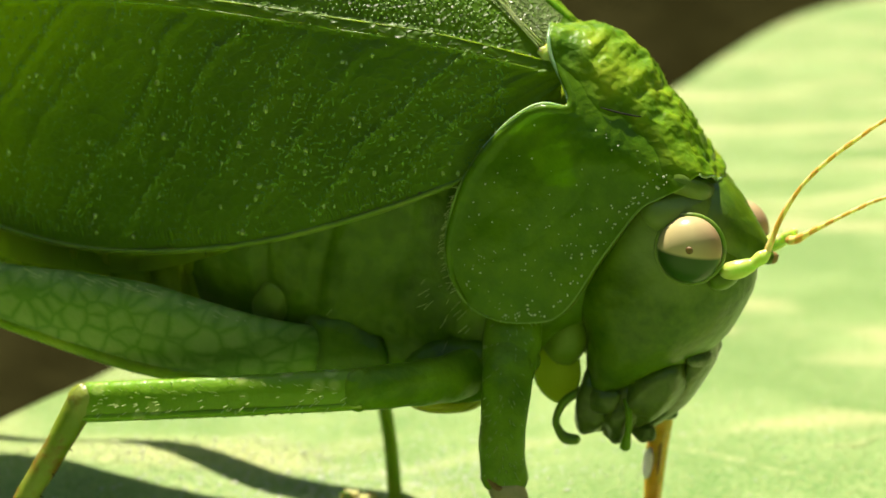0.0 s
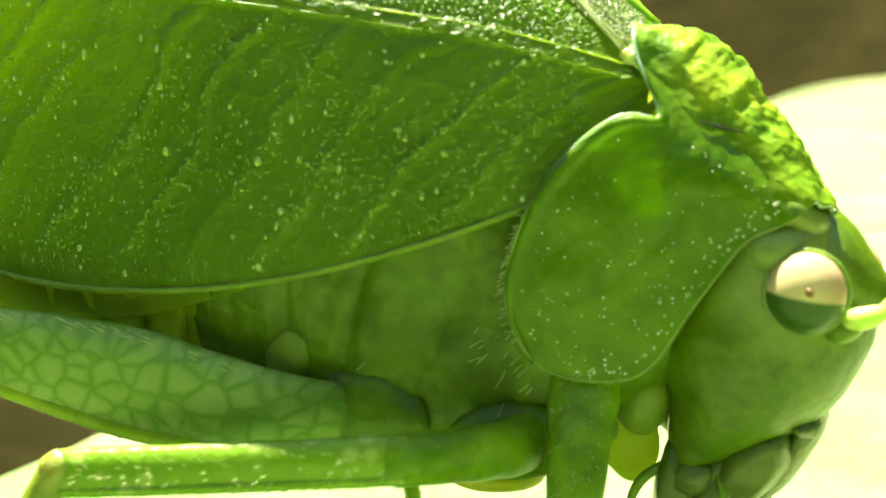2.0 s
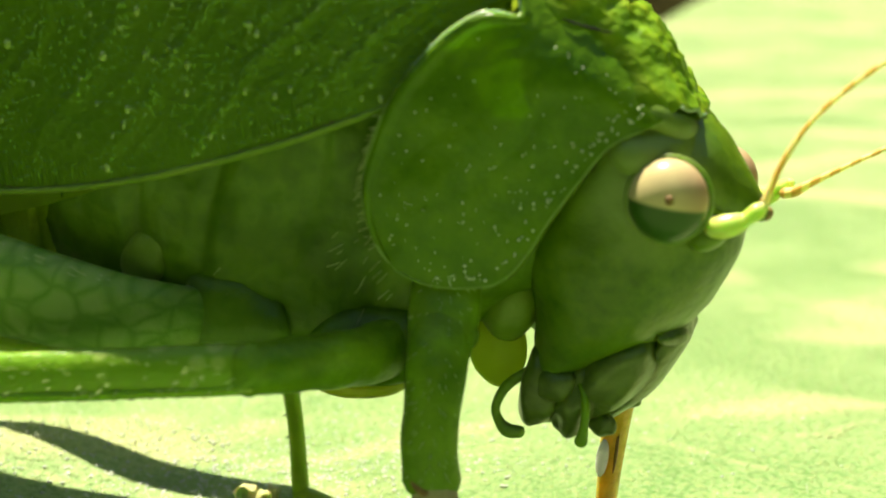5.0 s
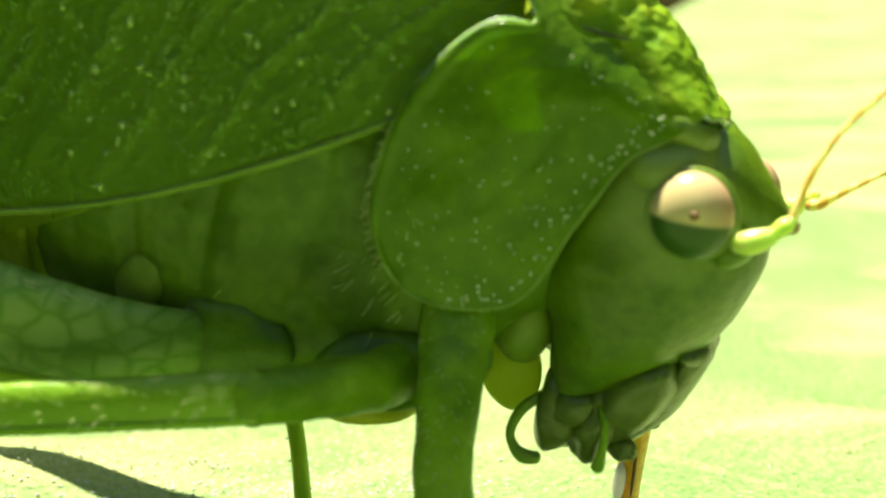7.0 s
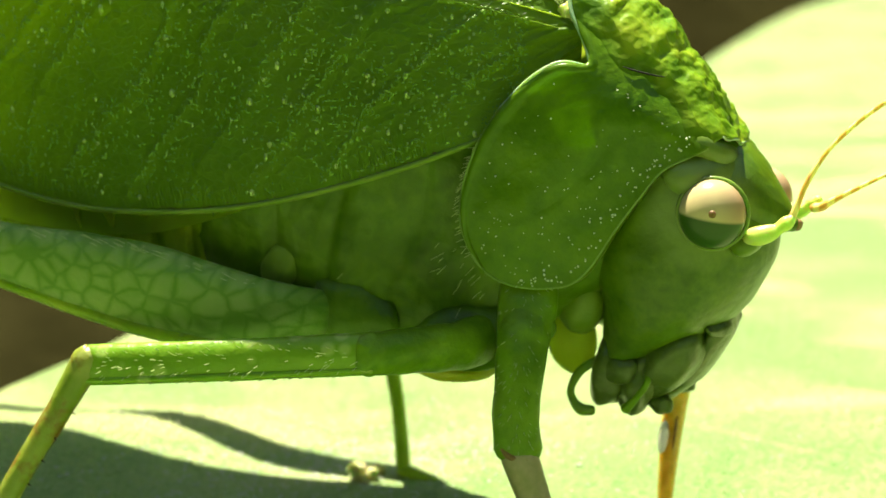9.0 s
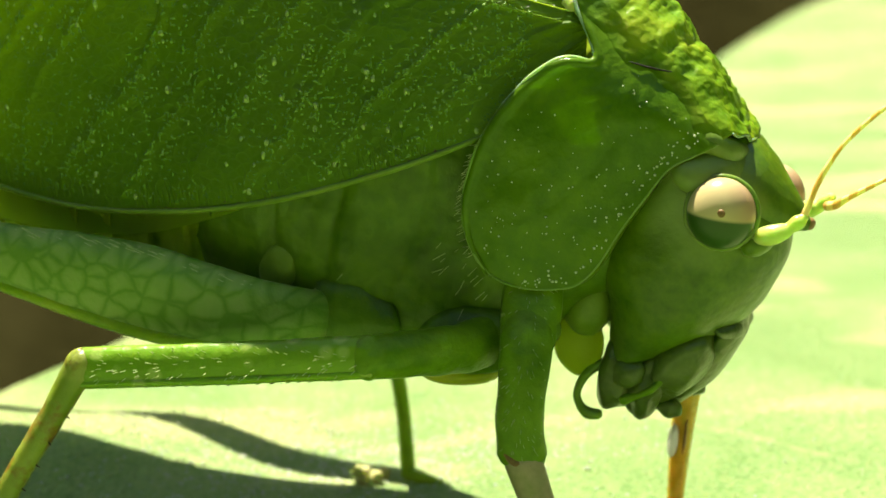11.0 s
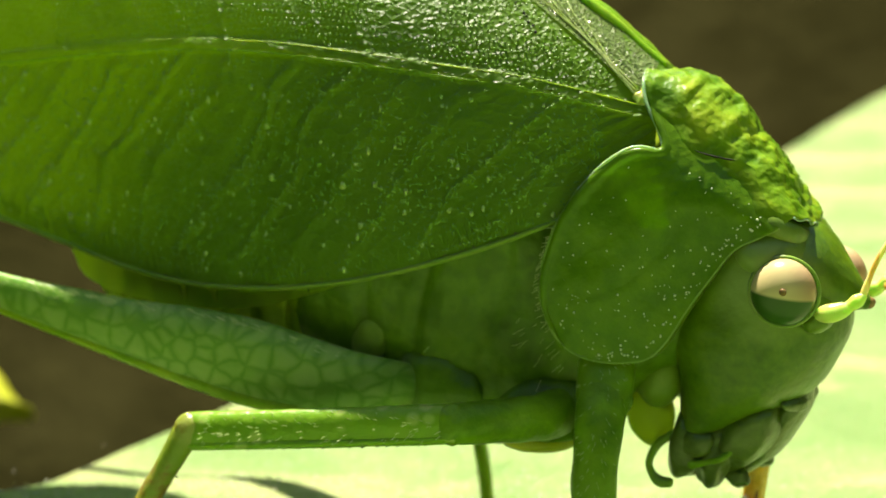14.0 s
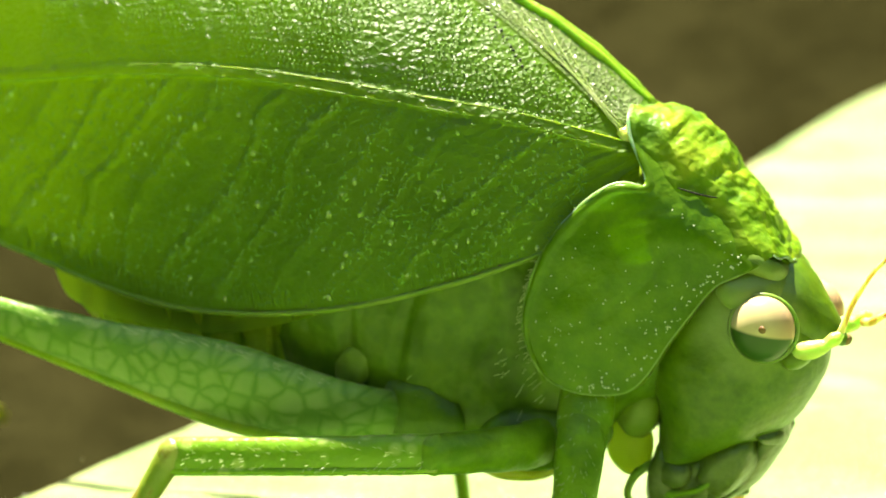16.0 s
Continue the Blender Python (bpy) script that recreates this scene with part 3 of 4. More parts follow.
lobe_out = spline([0, 0.5, 1, 2, 3.3, 5, 6.75], [2.0, 2.5, 2.85, 3.18, 3.42, 3.48, 3.3])
disc_bulge = spline([-0.5, 0, 0.4, 0.9, 1.6, 2.4, 3.3, 4.1, 5.0, 5.7, 6.2], [0.0, 0.3, 0.62, 0.93, 1.06, 1.04, 0.9, 0.7, 0.4, 0.16, 0.02])


def saddle(d, n, out):
    return (DISC_AT[0] + d * DISC_ALONG[0] + n * DISC_DOWN[0], out, DISC_AT[1] + d * DISC_ALONG[1] + n * DISC_DOWN[1])


def disc_shape(u, w):
    rear, front = -0.45 * (1 - w * w) + 0.06, 6.08 - 0.62 * w * w
    d = rear + u * (front - rear)
    crease = 0.16 * math.exp(-((d - 3.2) / 0.3) ** 2) * (1 - w * w)
    bumps = 0.13 * noise.noise((d * 2.6, w * 4, 1)) + 0.09 * noise.noise((d * 6, w * 9, 5)) + 0.05 * noise.noise((d * 12, w * 18, 5))
    return saddle(d, -disc_bulge(d) * (1 - w * w) ** 0.8 + crease - bumps * (1 - w ** 6), 2.1 * w)


def lobe_side(u, n):
    """How far out the side lobe lies: it closes on the head towards its front edge."""
    s = min(max((u - 0.4) / 0.6, 0), 1)
    return lobe_out(n) - max(lobe_out(n) - 2.6, 0) * s * s * (3 - 2 * s) * (1 - (n / 7.2) ** 2)


def lobe_shape(u, n, side):
    rear, front = lobe_rear(n), lobe_front(n)
    d = rear + u * (front - rear)
    swell = 0.08 * noise.noise((d * 0.7, n * 0.7, 2)) + 0.02 * noise.noise((d * 2.2, n * 2.2, 2)) + 0.08 * noise.noise((d * 3.5, n * 3.5, 4)) * math.exp(-n / 1.6)
    groove = 0.05 * math.exp(-((d - 3.6 + 0.12 * (n - 3) ** 2) / 0.2) ** 2) if 1.6 < n < 4.4 else 0
    edge = 0.10 * math.exp(-((u - 0.03) / 0.03) ** 2)
    return saddle(d, n, side * (lobe_side(u, n) + swell * (1 - u ** 4) - groove + edge))


def pronotum_shape(u, v):
    q = v * 2 - 1
    if abs(q) < 0.25:
        return disc_shape(u, q / 0.25)
    return lobe_shape(u, (abs(q) - 0.25) / 0.75 * 6.75, math.copysign(1, q))


pronotum = part("pronotum", sheet(pronotum_shape, 76, 200, 0.1, soften=3), pronotum_skin, katydid, "glossy green saddle with a lumpy back painted sunlit yellow")
for side in (-1, 1):
    edge = [disc_shape(0, side * 0.5), disc_shape(0, side * 0.8)]
    edge += [saddle(lobe_rear(n) - 0.02, n, side * (lobe_out(n) + 0.04)) for n in (0.02, 0.3, 0.55, 0.8, 0.95, 1.17, 1.5, 2.2, 3.1, 4.1, 5, 5.8, 6.3, 6.65)]
    edge += [saddle(lobe_front(n), n, side * (lobe_side(1.0, n) + 0.03)) for n in (6.65, 6.3, 5.8, 5.3, 4.6, 3.6, 2.6, 1.6, 0.9, 0.4)]
    part("rim", tube(edge[:11], [0.03, 0.04, 0.05, 0.06, 0.07, 0.075, 0.07, 0.06, 0.055, 0.05, 0.045], 10, 110), rim_pale, pronotum, "pale translucent rim")
    part("rim", tube(edge[10:], [0.045] * 6 + [0.03] * (len(edge) - 16), 8, 100), rim_dull, pronotum, "thin green rim")
    # warts crowd the front edge, where their pale colour paints the glints
    warts = random.Random(31)
    bm = bmesh.new()
    for k in range(210):
        n = warts.uniform(0.4, 6.3)
        u = 1 - abs(warts.gauss(0, 0.1)) if warts.random() < 0.5 else warts.uniform(0.1, 0.95)
        if not 0.05 < u < 0.97:
            continue
        p = lobe_shape(u, n, side)
        size = warts.choice((0.014, 0.018, 0.022, 0.03)) * (1.35 if u > 0.8 else 1)
        blob((p[0], p[1] + side * 0.05, p[2]), (size, size, size), (0, 0, 0), 1, 0, 0, bm)
    tagged(part("wart_cover", bm, glint_wart_skin, pronotum, "tiny warts coloured pale to show glints"), kind="stuff")
    fringe = random.Random(21)
    bm = bmesh.new()
    for k in range(46):
        n = fringe.uniform(4.2, 6.55)
        p = Vector(saddle(lobe_rear(n) + 0.02, n, side * (lobe_out(n) - 0.02)))
        way = Vector((-0.75, -side * 0.1, -0.45 + fringe.gauss(0, 0.25))) * fringe.uniform(0.2, 0.4)
        tube([p, p + way * 0.6, p + way], [0.012, 0.009, 0.004], 4, 2, bm=bm)
    tagged(part("bristles", bm, hair_pale, pronotum, "short pale bristles"), kind="stuff")
    part("crease", tube([saddle(2.4, 0.35, side * 2.52), saddle(2.75, 0.2, side * 2.4), saddle(3.15, 0.0, side * 2.18), saddle(3.35, -0.12, side * 2.0)],
                        [0.01, 0.028, 0.024, 0.01], 6, 12), pit_skin, pronotum, "short dark crease")
cuff = [saddle(lobe_front(n) - 0.25, n, -(lobe_side(1.0, n) - 0.36)) for n in (6.0, 5.2, 4.4, 3.6, 2.8, 2.0, 1.3, 0.6)]
cuff += [(p[0] - 0.3, p[1], p[2] - 0.42) for p in (disc_shape(1.0, w) for w in (-0.9, -0.6, -0.3, 0, 0.3, 0.6, 0.9))]
cuff += [(x, -y, z) for x, y, z in cuff[7::-1]]
part("neck_cuff", tube(cuff, [0.2] + [0.33] * 7 + [0.37] * 7 + [0.33] * 7 + [0.2], 16, 160), green_head, pronotum, "smooth green skin below the front edge")
part("front_rim", tube([disc_shape(1.0, w) for w in np.linspace(-0.97, 0.97, 15)], [0.035] * 15, 8, 40), rim_pale, pronotum, "pale line along the front edge")

# head capsule: height, front, rear, half width
head_plan = [(11.75, 5.5, 4.2, 0.5), (11.6, 5.6, 4.0, 1.5), (11.1, 5.85, 3.4, 2.12), (10.5, 6.1, 3.0, 2.34), (9.8, 6.45, 2.2, 2.42), (9.2, 6.72, 1.8, 2.46), (8.7, 6.74, 1.6, 2.5),
             (7.75, 6.4, 1.75, 2.5), (6.9, 5.92, 2.08, 2.4), (6.4, 5.45, 2.1, 2.28), (5.9, 4.6, 2.12, 2.1), (5.45, 3.7, 2.2, 1.85), (5.2, 3.0, 2.4, 1.2)]
head_at = spline([-row[0] for row in head_plan], [row[1:] for row in head_plan])
loops = []
for k in range(81):
    z = 11.75 - 6.55 * k / 80
    ahead, behind, wide_half = head_at(-z)
    loop = []
    for i in range(96):
        c, q = math.cos(2 * math.pi * i / 96), math.sin(2 * math.pi * i / 96)
        k2 = 1 + 0.012 * noise.noise((c * 2, q * 2, z * 0.8)) + 0.008 * noise.noise((c * 7, q * 7, z * 2.4))
        taper = 1 - 0.3 * max(c, 0) ** 2
        loop.append(((ahead + behind) / 2 + (ahead - behind) / 2 * k2 * math.copysign(abs(c) ** 0.88, c),
                     wide_half * taper * k2 * math.copysign(abs(q) ** 0.88, q), z))
    loops.append(loop)
head_turn = pose(3.5 * MM, 0, 0, 0, 0, -12) @ pose(-3.2 * MM, 0, 0)
head = part("head", rings(bmesh.new(), loops), green_head, katydid, "smooth green head with a sloping face")
head.matrix_local = head_turn

part("nape", blob((4.8, 0, 10.76), (1.25, 2.56, 1.06), (0, 20, 0), 4), green_head, head)
bm = tube([(3.9, 0, 10.7), (4.9, 0, 10.5), (5.4, 0, 10.28), (5.95, 0, 9.95), (6.45, 0, 9.68), (6.85, 0, 9.48), (7.12, 0, 9.36)],
          [0.95, 1.16, 1.12, 0.92, 0.68, 0.43, 0.2], 40, 60, 1.0, 0.03)
broad = spline([3.0, 3.9, 4.9, 5.4, 5.95, 6.45, 7.1], [2.1, 2.0, 1.8, 1.7, 1.55, 1.4, 1.1])
for v in bm.verts:
    v.co.y *= broad(v.co.x / MM)
part("vertex", bm, green_head, head, "wedge-shaped crown between the eyes")
part("vertex_tip", blob((7.2, 0.06, 9.36), (0.16, 0.2, 0.17), (0, 30, 0), 3, 0.1), brown_joint, head, "dark point of the crown")
EYE = (5.6, 2.3, 9.92)
for side in (-1, 1):
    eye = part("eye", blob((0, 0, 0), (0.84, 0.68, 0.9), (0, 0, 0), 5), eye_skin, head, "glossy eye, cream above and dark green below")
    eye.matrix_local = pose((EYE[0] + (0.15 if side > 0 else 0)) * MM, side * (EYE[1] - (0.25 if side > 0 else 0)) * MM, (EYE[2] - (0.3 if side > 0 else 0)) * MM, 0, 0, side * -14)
    base = [(6.3, 1.75, 9.2), (6.55, 1.74, 9.32), (6.8, 1.7, 9.4), (7.02, 1.62, 9.5), (7.12, 1.58, 9.57), (7.3, 1.5, 9.72), (7.42, 1.44, 9.84)]
    part("scape", tube([(x, side * y, z) for x, y, z in base], [0.2, 0.25, 0.25, 0.2, 0.16, 0.19, 0.12], 14, 36), scape_skin, head, "pale yellow swollen antenna base")
    part("antenna_socket", blob((6.3, side * 1.62, 9.1), (0.42, 0.36, 0.34), (0, -25, 0), 3, 0.12, 6), green_head, head)
part("eye_rim", tube([(5.58 + 0.85 * math.cos(a), -2.2 + 0.2 * math.cos(a), 9.92 + 0.91 * math.sin(a)) for a in np.linspace(0, 2 * math.pi, 25)], [0.075] * 25, 8, 80), green_head, head, "raised skin round the eye")
part("eye_spot", blob((5.8, -2.95, 10.06), (0.1, 0.05, 0.1)), brown_joint, head, "small dark spot on the eye")
near_line = [(7.4, -1.44, 9.82), (7.7, -1.34, 10.75), (8.15, -1.2, 11.6), (8.78, -1.06, 12.32), (9.45, -0.93, 12.9), (10.1, -0.8, 13.4), (12, -0.5, 14.6), (15, 0, 15.9), (22, 1, 17), (32, 2, 17.5)]
far_line = [(7.34, 1.35, 9.6), (7.6, 1.15, 9.7), (7.98, 1.05, 9.97), (8.68, 1.16, 10.4), (9.2, 1.28, 10.7), (9.85, 1.41, 11.02), (13, 2, 12.3), (22, 4, 14), (32, 7, 14)]
for line, girth in ((near_line, [0.09, 0.07, 0.06, 0.056, 0.053, 0.05, 0.048, 0.044, 0.04, 0.03]), (far_line, [0.14, 0.13, 0.09, 0.062, 0.056, 0.052, 0.048, 0.04, 0.03])):
    part("antenna", tube(line, girth, 8, 150, lump=0.2), antenna_skin, head, "thin orange banded antenna")

# mouthparts
feelers = []
lip = [(5.42, 0, 6.62), (5.3, 0, 6.25), (4.98, 0, 5.65), (4.5, 0, 4.9), (4.0, 0, 4.28)]
part("labrum", tube(lip, [0.3, 0.4, 0.42, 0.4, 0.28], 24, 30, 2.5, 0.08), mouth_grey, head, "grey-green upper lip")
part("clypeus", blob((5.3, 0, 6.55), (0.5, 1.25, 0.3), (0, 40, 0), 4, 0.15, 8), mouth_grey, head, "pale folded plate above the lip")
part("labium", blob((2.7, 0, 4.6), (0.7, 1.0, 0.8), (0, 0, 0), 4, 0.15, 5), mouth_grey, head)
for side in (-1, 1):
    part("mandible", blob((4.25, side * 1.05, 5.55), (0.72, 0.85, 1.3), (0, 33, 0), 4, 0.22, 4), mouth_grey, head, "folded grey-green jaw")
    part("maxilla", blob((2.62, side * 1.35, 4.95), (0.55, 0.72, 1.12), (0, 4, 0), 4, 0.22, 9), mouth_grey, head)
    part("galea", blob((3.45, side * 1.3, 4.75), (0.55, 0.6, 1.0), (0, 16, 0), 4, 0.25, 14), mouth_grey, head)
    part("jaw_plate", blob((3.05, side * 1.82, 5.2), (0.52, 0.26, 0.42), (0, -18, 0), 4, 0.12, 19), mouth_grey, head)
    part("lacinia", blob((3.98, side * 1.0, 4.12), (0.36, 0.32, 0.3), (0, 20, 0), 4, 0.2, 2), mouth_grey, head)
    for k, (dx, r) in enumerate(((0.0, 0.05), (-0.24, 0.06), (-0.52, 0.05))):
        fold = [(x + dx * 0.8 + 0.12, side * (0.62 + 0.2 * k), z + dx * 0.35) for x, y, z in lip[1:]]
        part("lip_fold", tube(fold, [0.03, r, r * 1.1, 0.03], 8, 24, lump=0.5, seed=k), mouth_grey, head)
    palp = [(2.35, side * 1.6, 5.35), (1.9, side * 1.9, 4.98), (1.66, side * 1.95, 4.45), (1.74, side * 1.95, 4.1), (1.96, side * 1.92, 3.88), (2.25, side * 1.85, 3.86)]
    part("palp", tube(palp, [0.12, 0.13, 0.11, 0.12, 0.17, 0.15], 12, 36), knob_skin, head, "curled jointed feeler by the mouth")
    feeler = part("labial_palp", tube([(-0.35, -side * 0.3, 0.45), (-0.1, -side * 0.1, 0.25), (0, 0, -0.1), (-0.03, 0, -0.6), (-0.1, 0, -0.98)], [0.08, 0.1, 0.1, 0.1, 0.16], 10, 18), green_leg, head)
    feeler.location = (3.85 * MM, side * 1.85 * MM, 4.9 * MM)
    feelers.append(feeler)

# thorax
thorax_plan = [(4.0, 10.0, 1.6, 1.4), (2.8, 10.0, 2.6, 2.0), (1.0, 9.9, 3.7, 2.6), (-1.0, 10.3, 5.8, 2.95), (-3.5, 11.2, 7.0, 3.5), (-6.0, 11.6, 7.2, 3.75), (-8.5, 11.6, 6.4, 3.8), (-9.5, 11.6, 5.6, 3.4)]
thorax_at = spline([-row[0] for row in thorax_plan], [row[1:] for row in thorax_plan])


def barrel(plan, first, last, steps, lump=0.03, seed=0, square=1.0):
    loops = []
    for k in range(steps + 1):
        x = first + (last - first) * k / steps
        z, high, wide = plan(-x)
        loop = []
        for i in range(72):
            c, s = math.cos(2 * math.pi * i / 72), math.sin(2 * math.pi * i / 72)
            q = 1 + lump * noise.noise((x * 0.8 + seed, c * 3, s * 3)) + 0.4 * lump * noise.noise((x * 2.2 + seed, c * 8, s * 8))
            if s < 0:
                c, s = math.copysign(abs(c) ** square, c), -abs(s) ** square
            loop.append((x, wide * q * c, z + high * q * s))
        loops.append(loop)
    return rings(bmesh.new(), loops)


def pleura(x, z):
    """Relief of the thorax's side: slanting seams, swollen plates between them, fine wrinkles."""
    h = 0.0
    for seam, lean, deep in ((-0.9, 0.25, 0.1), (-2.9, 0.3, 0.12), (-5.0, 0.25, 0.16), (-6.6, 0.1, 0.14)):
        h -= deep * math.exp(-((x - seam - lean * (z - 8) + 0.3 * noise.noise((z * 0.5, seam, 0))) / 0.2) ** 2)
    h -= 0.16 * math.exp(-((z - 7.3 + 0.35 * (x + 4.5)) / 0.22) ** 2) * math.exp(-((x + 4) / 1.8) ** 4)
    h += 0.16 * noise.noise((x * 0.7, z * 0.6, 4)) + 0.07 * noise.noise((x * 2.0, z * 1.3, 9)) + 0.025 * noise.noise((x * 5, z * 3, 2))
    return h


loops = []
for k in range(161):
    x = 4.0 - 13.5 * k / 160
    middle, high, wide = thorax_at(-x)
    loop = []
    for i in range(160):
        c, q = math.cos(2 * math.pi * i / 160), math.sin(2 * math.pi * i / 160)
        if q < 0:
            c, q = math.copysign(abs(c) ** 0.68, c), -abs(q) ** 0.68
        z = middle + high * q
        loop.append((x, (wide + pleura(x, z) * min(wide / 2.6, 1)) * c, z))
    loops.append(loop)
thorax = part("thorax", rings(bmesh.new(), loops), green_body, katydid, "green thorax with folded side plates")
for side in (-1, 1):
    part("hip_knob", blob((-6.4, side * 3.5, 7.9), (0.55, 0.28, 0.7), (0, 15, 0), 4, 0.1, 5), knob_skin, thorax, "pale rounded knob")
for side in (-1, 1):
    bm = bmesh.new()
    draw = random.Random(51)
    for spot, count in (((-1.35, 3.2, 8.3), 9), ((-0.9, 3.15, 7.7), 7), ((-5.2, 3.7, 6.9), 9), ((-4.4, 3.55, 7.2), 5)):
        for k in range(count):
            p = Vector((spot[0] + draw.gauss(0, 0.2), side * (spot[1] - 0.1), spot[2] + draw.gauss(0, 0.3)))
            way = Vector((draw.gauss(-0.5, 0.2), side * 0.5, draw.gauss(-0.6, 0.2))) * draw.uniform(0.15, 0.32)
            tube([p, p + way * 0.6, p + way], [0.006, 0.005, 0.002], 4, 2, bm=bm)
    tagged(part("fine_hairs", bm, hair_pale, thorax, "tufts of fine pale hairs"), kind="stuff")
    part("breast_plate", blob((-1.2, side * 2.55, 6.05), (1.7, 0.7, 0.95), (0, -6, 0), 4, 0.12, 21), green_body, thorax)
    part("hip_flap", blob((1.0, side * 3.0, 6.75), (0.42, 0.3, 0.55), (0, -20, 0), 4, 0.1, 3), green_body, thorax)
part("belly_plate", blob((-1.75, -1.7, 4.95), (1.3, 1.2, 0.46), (0, 0, 0), 4, 0.05, 3), belly_yellow, thorax, "yellow belly plate")
part("neck_skin", blob((1.72, -0.9, 6.85), (0.72, 0.8, 0.95), (0, 10, 0), 4, 0.1, 4), knob_skin, thorax)
part("neck_skin", blob((1.42, -0.7, 5.65), (0.72, 0.6, 1.0), (0, -6, 0), 4, 0.06, 8), bladder_skin, thorax, "pale swollen fold behind the head")

# abdomen
abdomen_plan = [(-8.0, 12.2, 6.4, 3.4), (-10, 11.7, 5.6, 3.4), (-12.8, 11.1, 4.8, 3.35), (-15, 10.3, 3.3, 2.9), (-17, 9.7, 1.8, 2.0), (-18.3, 9.4, 0.9, 1.1), (-19.5, 9.4, 0.4, 0.4)]
abdomen_at = spline([-row[0] for row in abdomen_plan], [row[1:] for row in abdomen_plan])
abdomen = None
for k in range(9):
    first, last = -8.0 - k * 1.15, -8.0 - (k + 1) * 1.15 - 0.12
    bm = barrel(lambda q, f=first: abdomen_at(q) * (1, 1.06 - 0.06 * abs(-q - f), 1.13 - 0.06 * abs(-q - f)), first, last, 14, 0.03, k, 0.6)
    if abdomen is None:
        abdomen = part("abdomen", bm, abdomen_skin, katydid, "ringed green abdomen under the wings")
    else:
        part("segment", bm, abdomen_skin, abdomen)

# fore wings
wing_low = spline([-1.8, -0.5, 0.4, 1.0, 2.15, 3.93, 5.8, 7.76, 10.2, 12.4, 14.65, 16.9, 18.9, 23, 30, 37, 41, 42.5],
                  [13.4, 12.3, 11.75, 11.5, 11.05, 10.48, 9.98, 9.6, 9.38, 9.42, 9.78, 10.34, 10.85, 11.7, 13.0, 14.6, 16.3, 17.6])
wing_top = spline([-1.9, -1.2, -0.5, 0.35, 1.2, 1.9, 5, 10, 18, 28, 36, 41, 42.5], [15.7, 16.25, 16.9, 17.53, 18.17, 18.58, 20.4, 22.3, 23.3, 22.6, 20.6, 18.6, 17.8])
wing_out = spline([0, 0.3, 0.55, 0.75, 0.9, 1.0], [4.25, 4.15, 3.75, 2.9, 1.5, -0.12])
wing_full = spline([-1.8, 0, 2, 4, 10, 20, 32, 42.5], [0.5, 0.7, 0.88, 0.98, 1.0, 0.85, 0.55, 0.25])
vein_main = spline([-1.6, -1.2, 0.15, 1.73, 3.35, 5, 6.76, 8.55, 10.4, 12.3, 16.4, 18.6, 24, 32, 41],
                   [14.55, 14.66, 15.05, 15.45, 15.72, 15.98, 16.23, 16.45, 16.6, 16.66, 16.5, 16.36, 16.3, 16.9, 17.5])


def wing_point(x, z, side, lift=0.0):
    low, top = wing_low(-x), wing_top(-x)
    v = min(max((z - low) / (top - low), 0), 1)
    return (x, side * (wing_out(v) * wing_full(-x) + lift), z)


def vein_relief(x, z):
    """Rise of the wing's skin: raised side veins that sweep back and down, finer cross veins, and the flat main vein."""
    low, mid = wing_low(-x), vein_main(-x)
    h = 0.10 * math.exp(-(abs(z - mid) / 0.2) ** 4)
    if z < mid:
        f = (mid - z) / (mid - low)
        sway = 0.9 * noise.noise((x * 0.35, z * 0.35, 3)) + 0.22 * noise.noise((x * 1.4, z * 1.4, 5))
        along = x + 4.8 * f ** 0.85 + sway
        for gap, wide, high in ((2.0, 0.19, 0.085), (0.74, 0.12, 0.028)):
            off = abs(along / gap - round(along / gap)) * gap
            h += high * math.exp(-(off / wide) ** 2) * min(1, 6 * (1 - f)) * min(1, f * 12)
        across = z + 0.25 * x + 0.5 * noise.noise((x * 0.9, z * 0.9, 8))
        off = abs(across / 0.62 - round(across / 0.62)) * 0.62
        h += 0.016 * math.exp(-(off / 0.09) ** 2) * min(1, f * 5)
    else:
        along = x + 0.5 * (z - mid) + 0.3 * noise.noise((x * 0.8, z * 0.8, 1))
        off = abs(along / 1.5 - round(along / 1.5)) * 1.5
        h += 0.04 * math.exp(-(off / 0.12) ** 2)
    return h


def wing_shape(side):
    def shape(u, v):
        x = 1.8 - 44.3 * u ** 1.35
        low, top = wing_low(-x), wing_top(-x)
        z = low + (top - low) * v
        p = wing_point(x, z, side)
        ripple = 0.06 * noise.noise((x * 0.5, z * 0.5, side)) + (vein_relief(x, z) if x > -24 else 0)
        return (p[0], p[1] + side * ripple, z)
    return shape


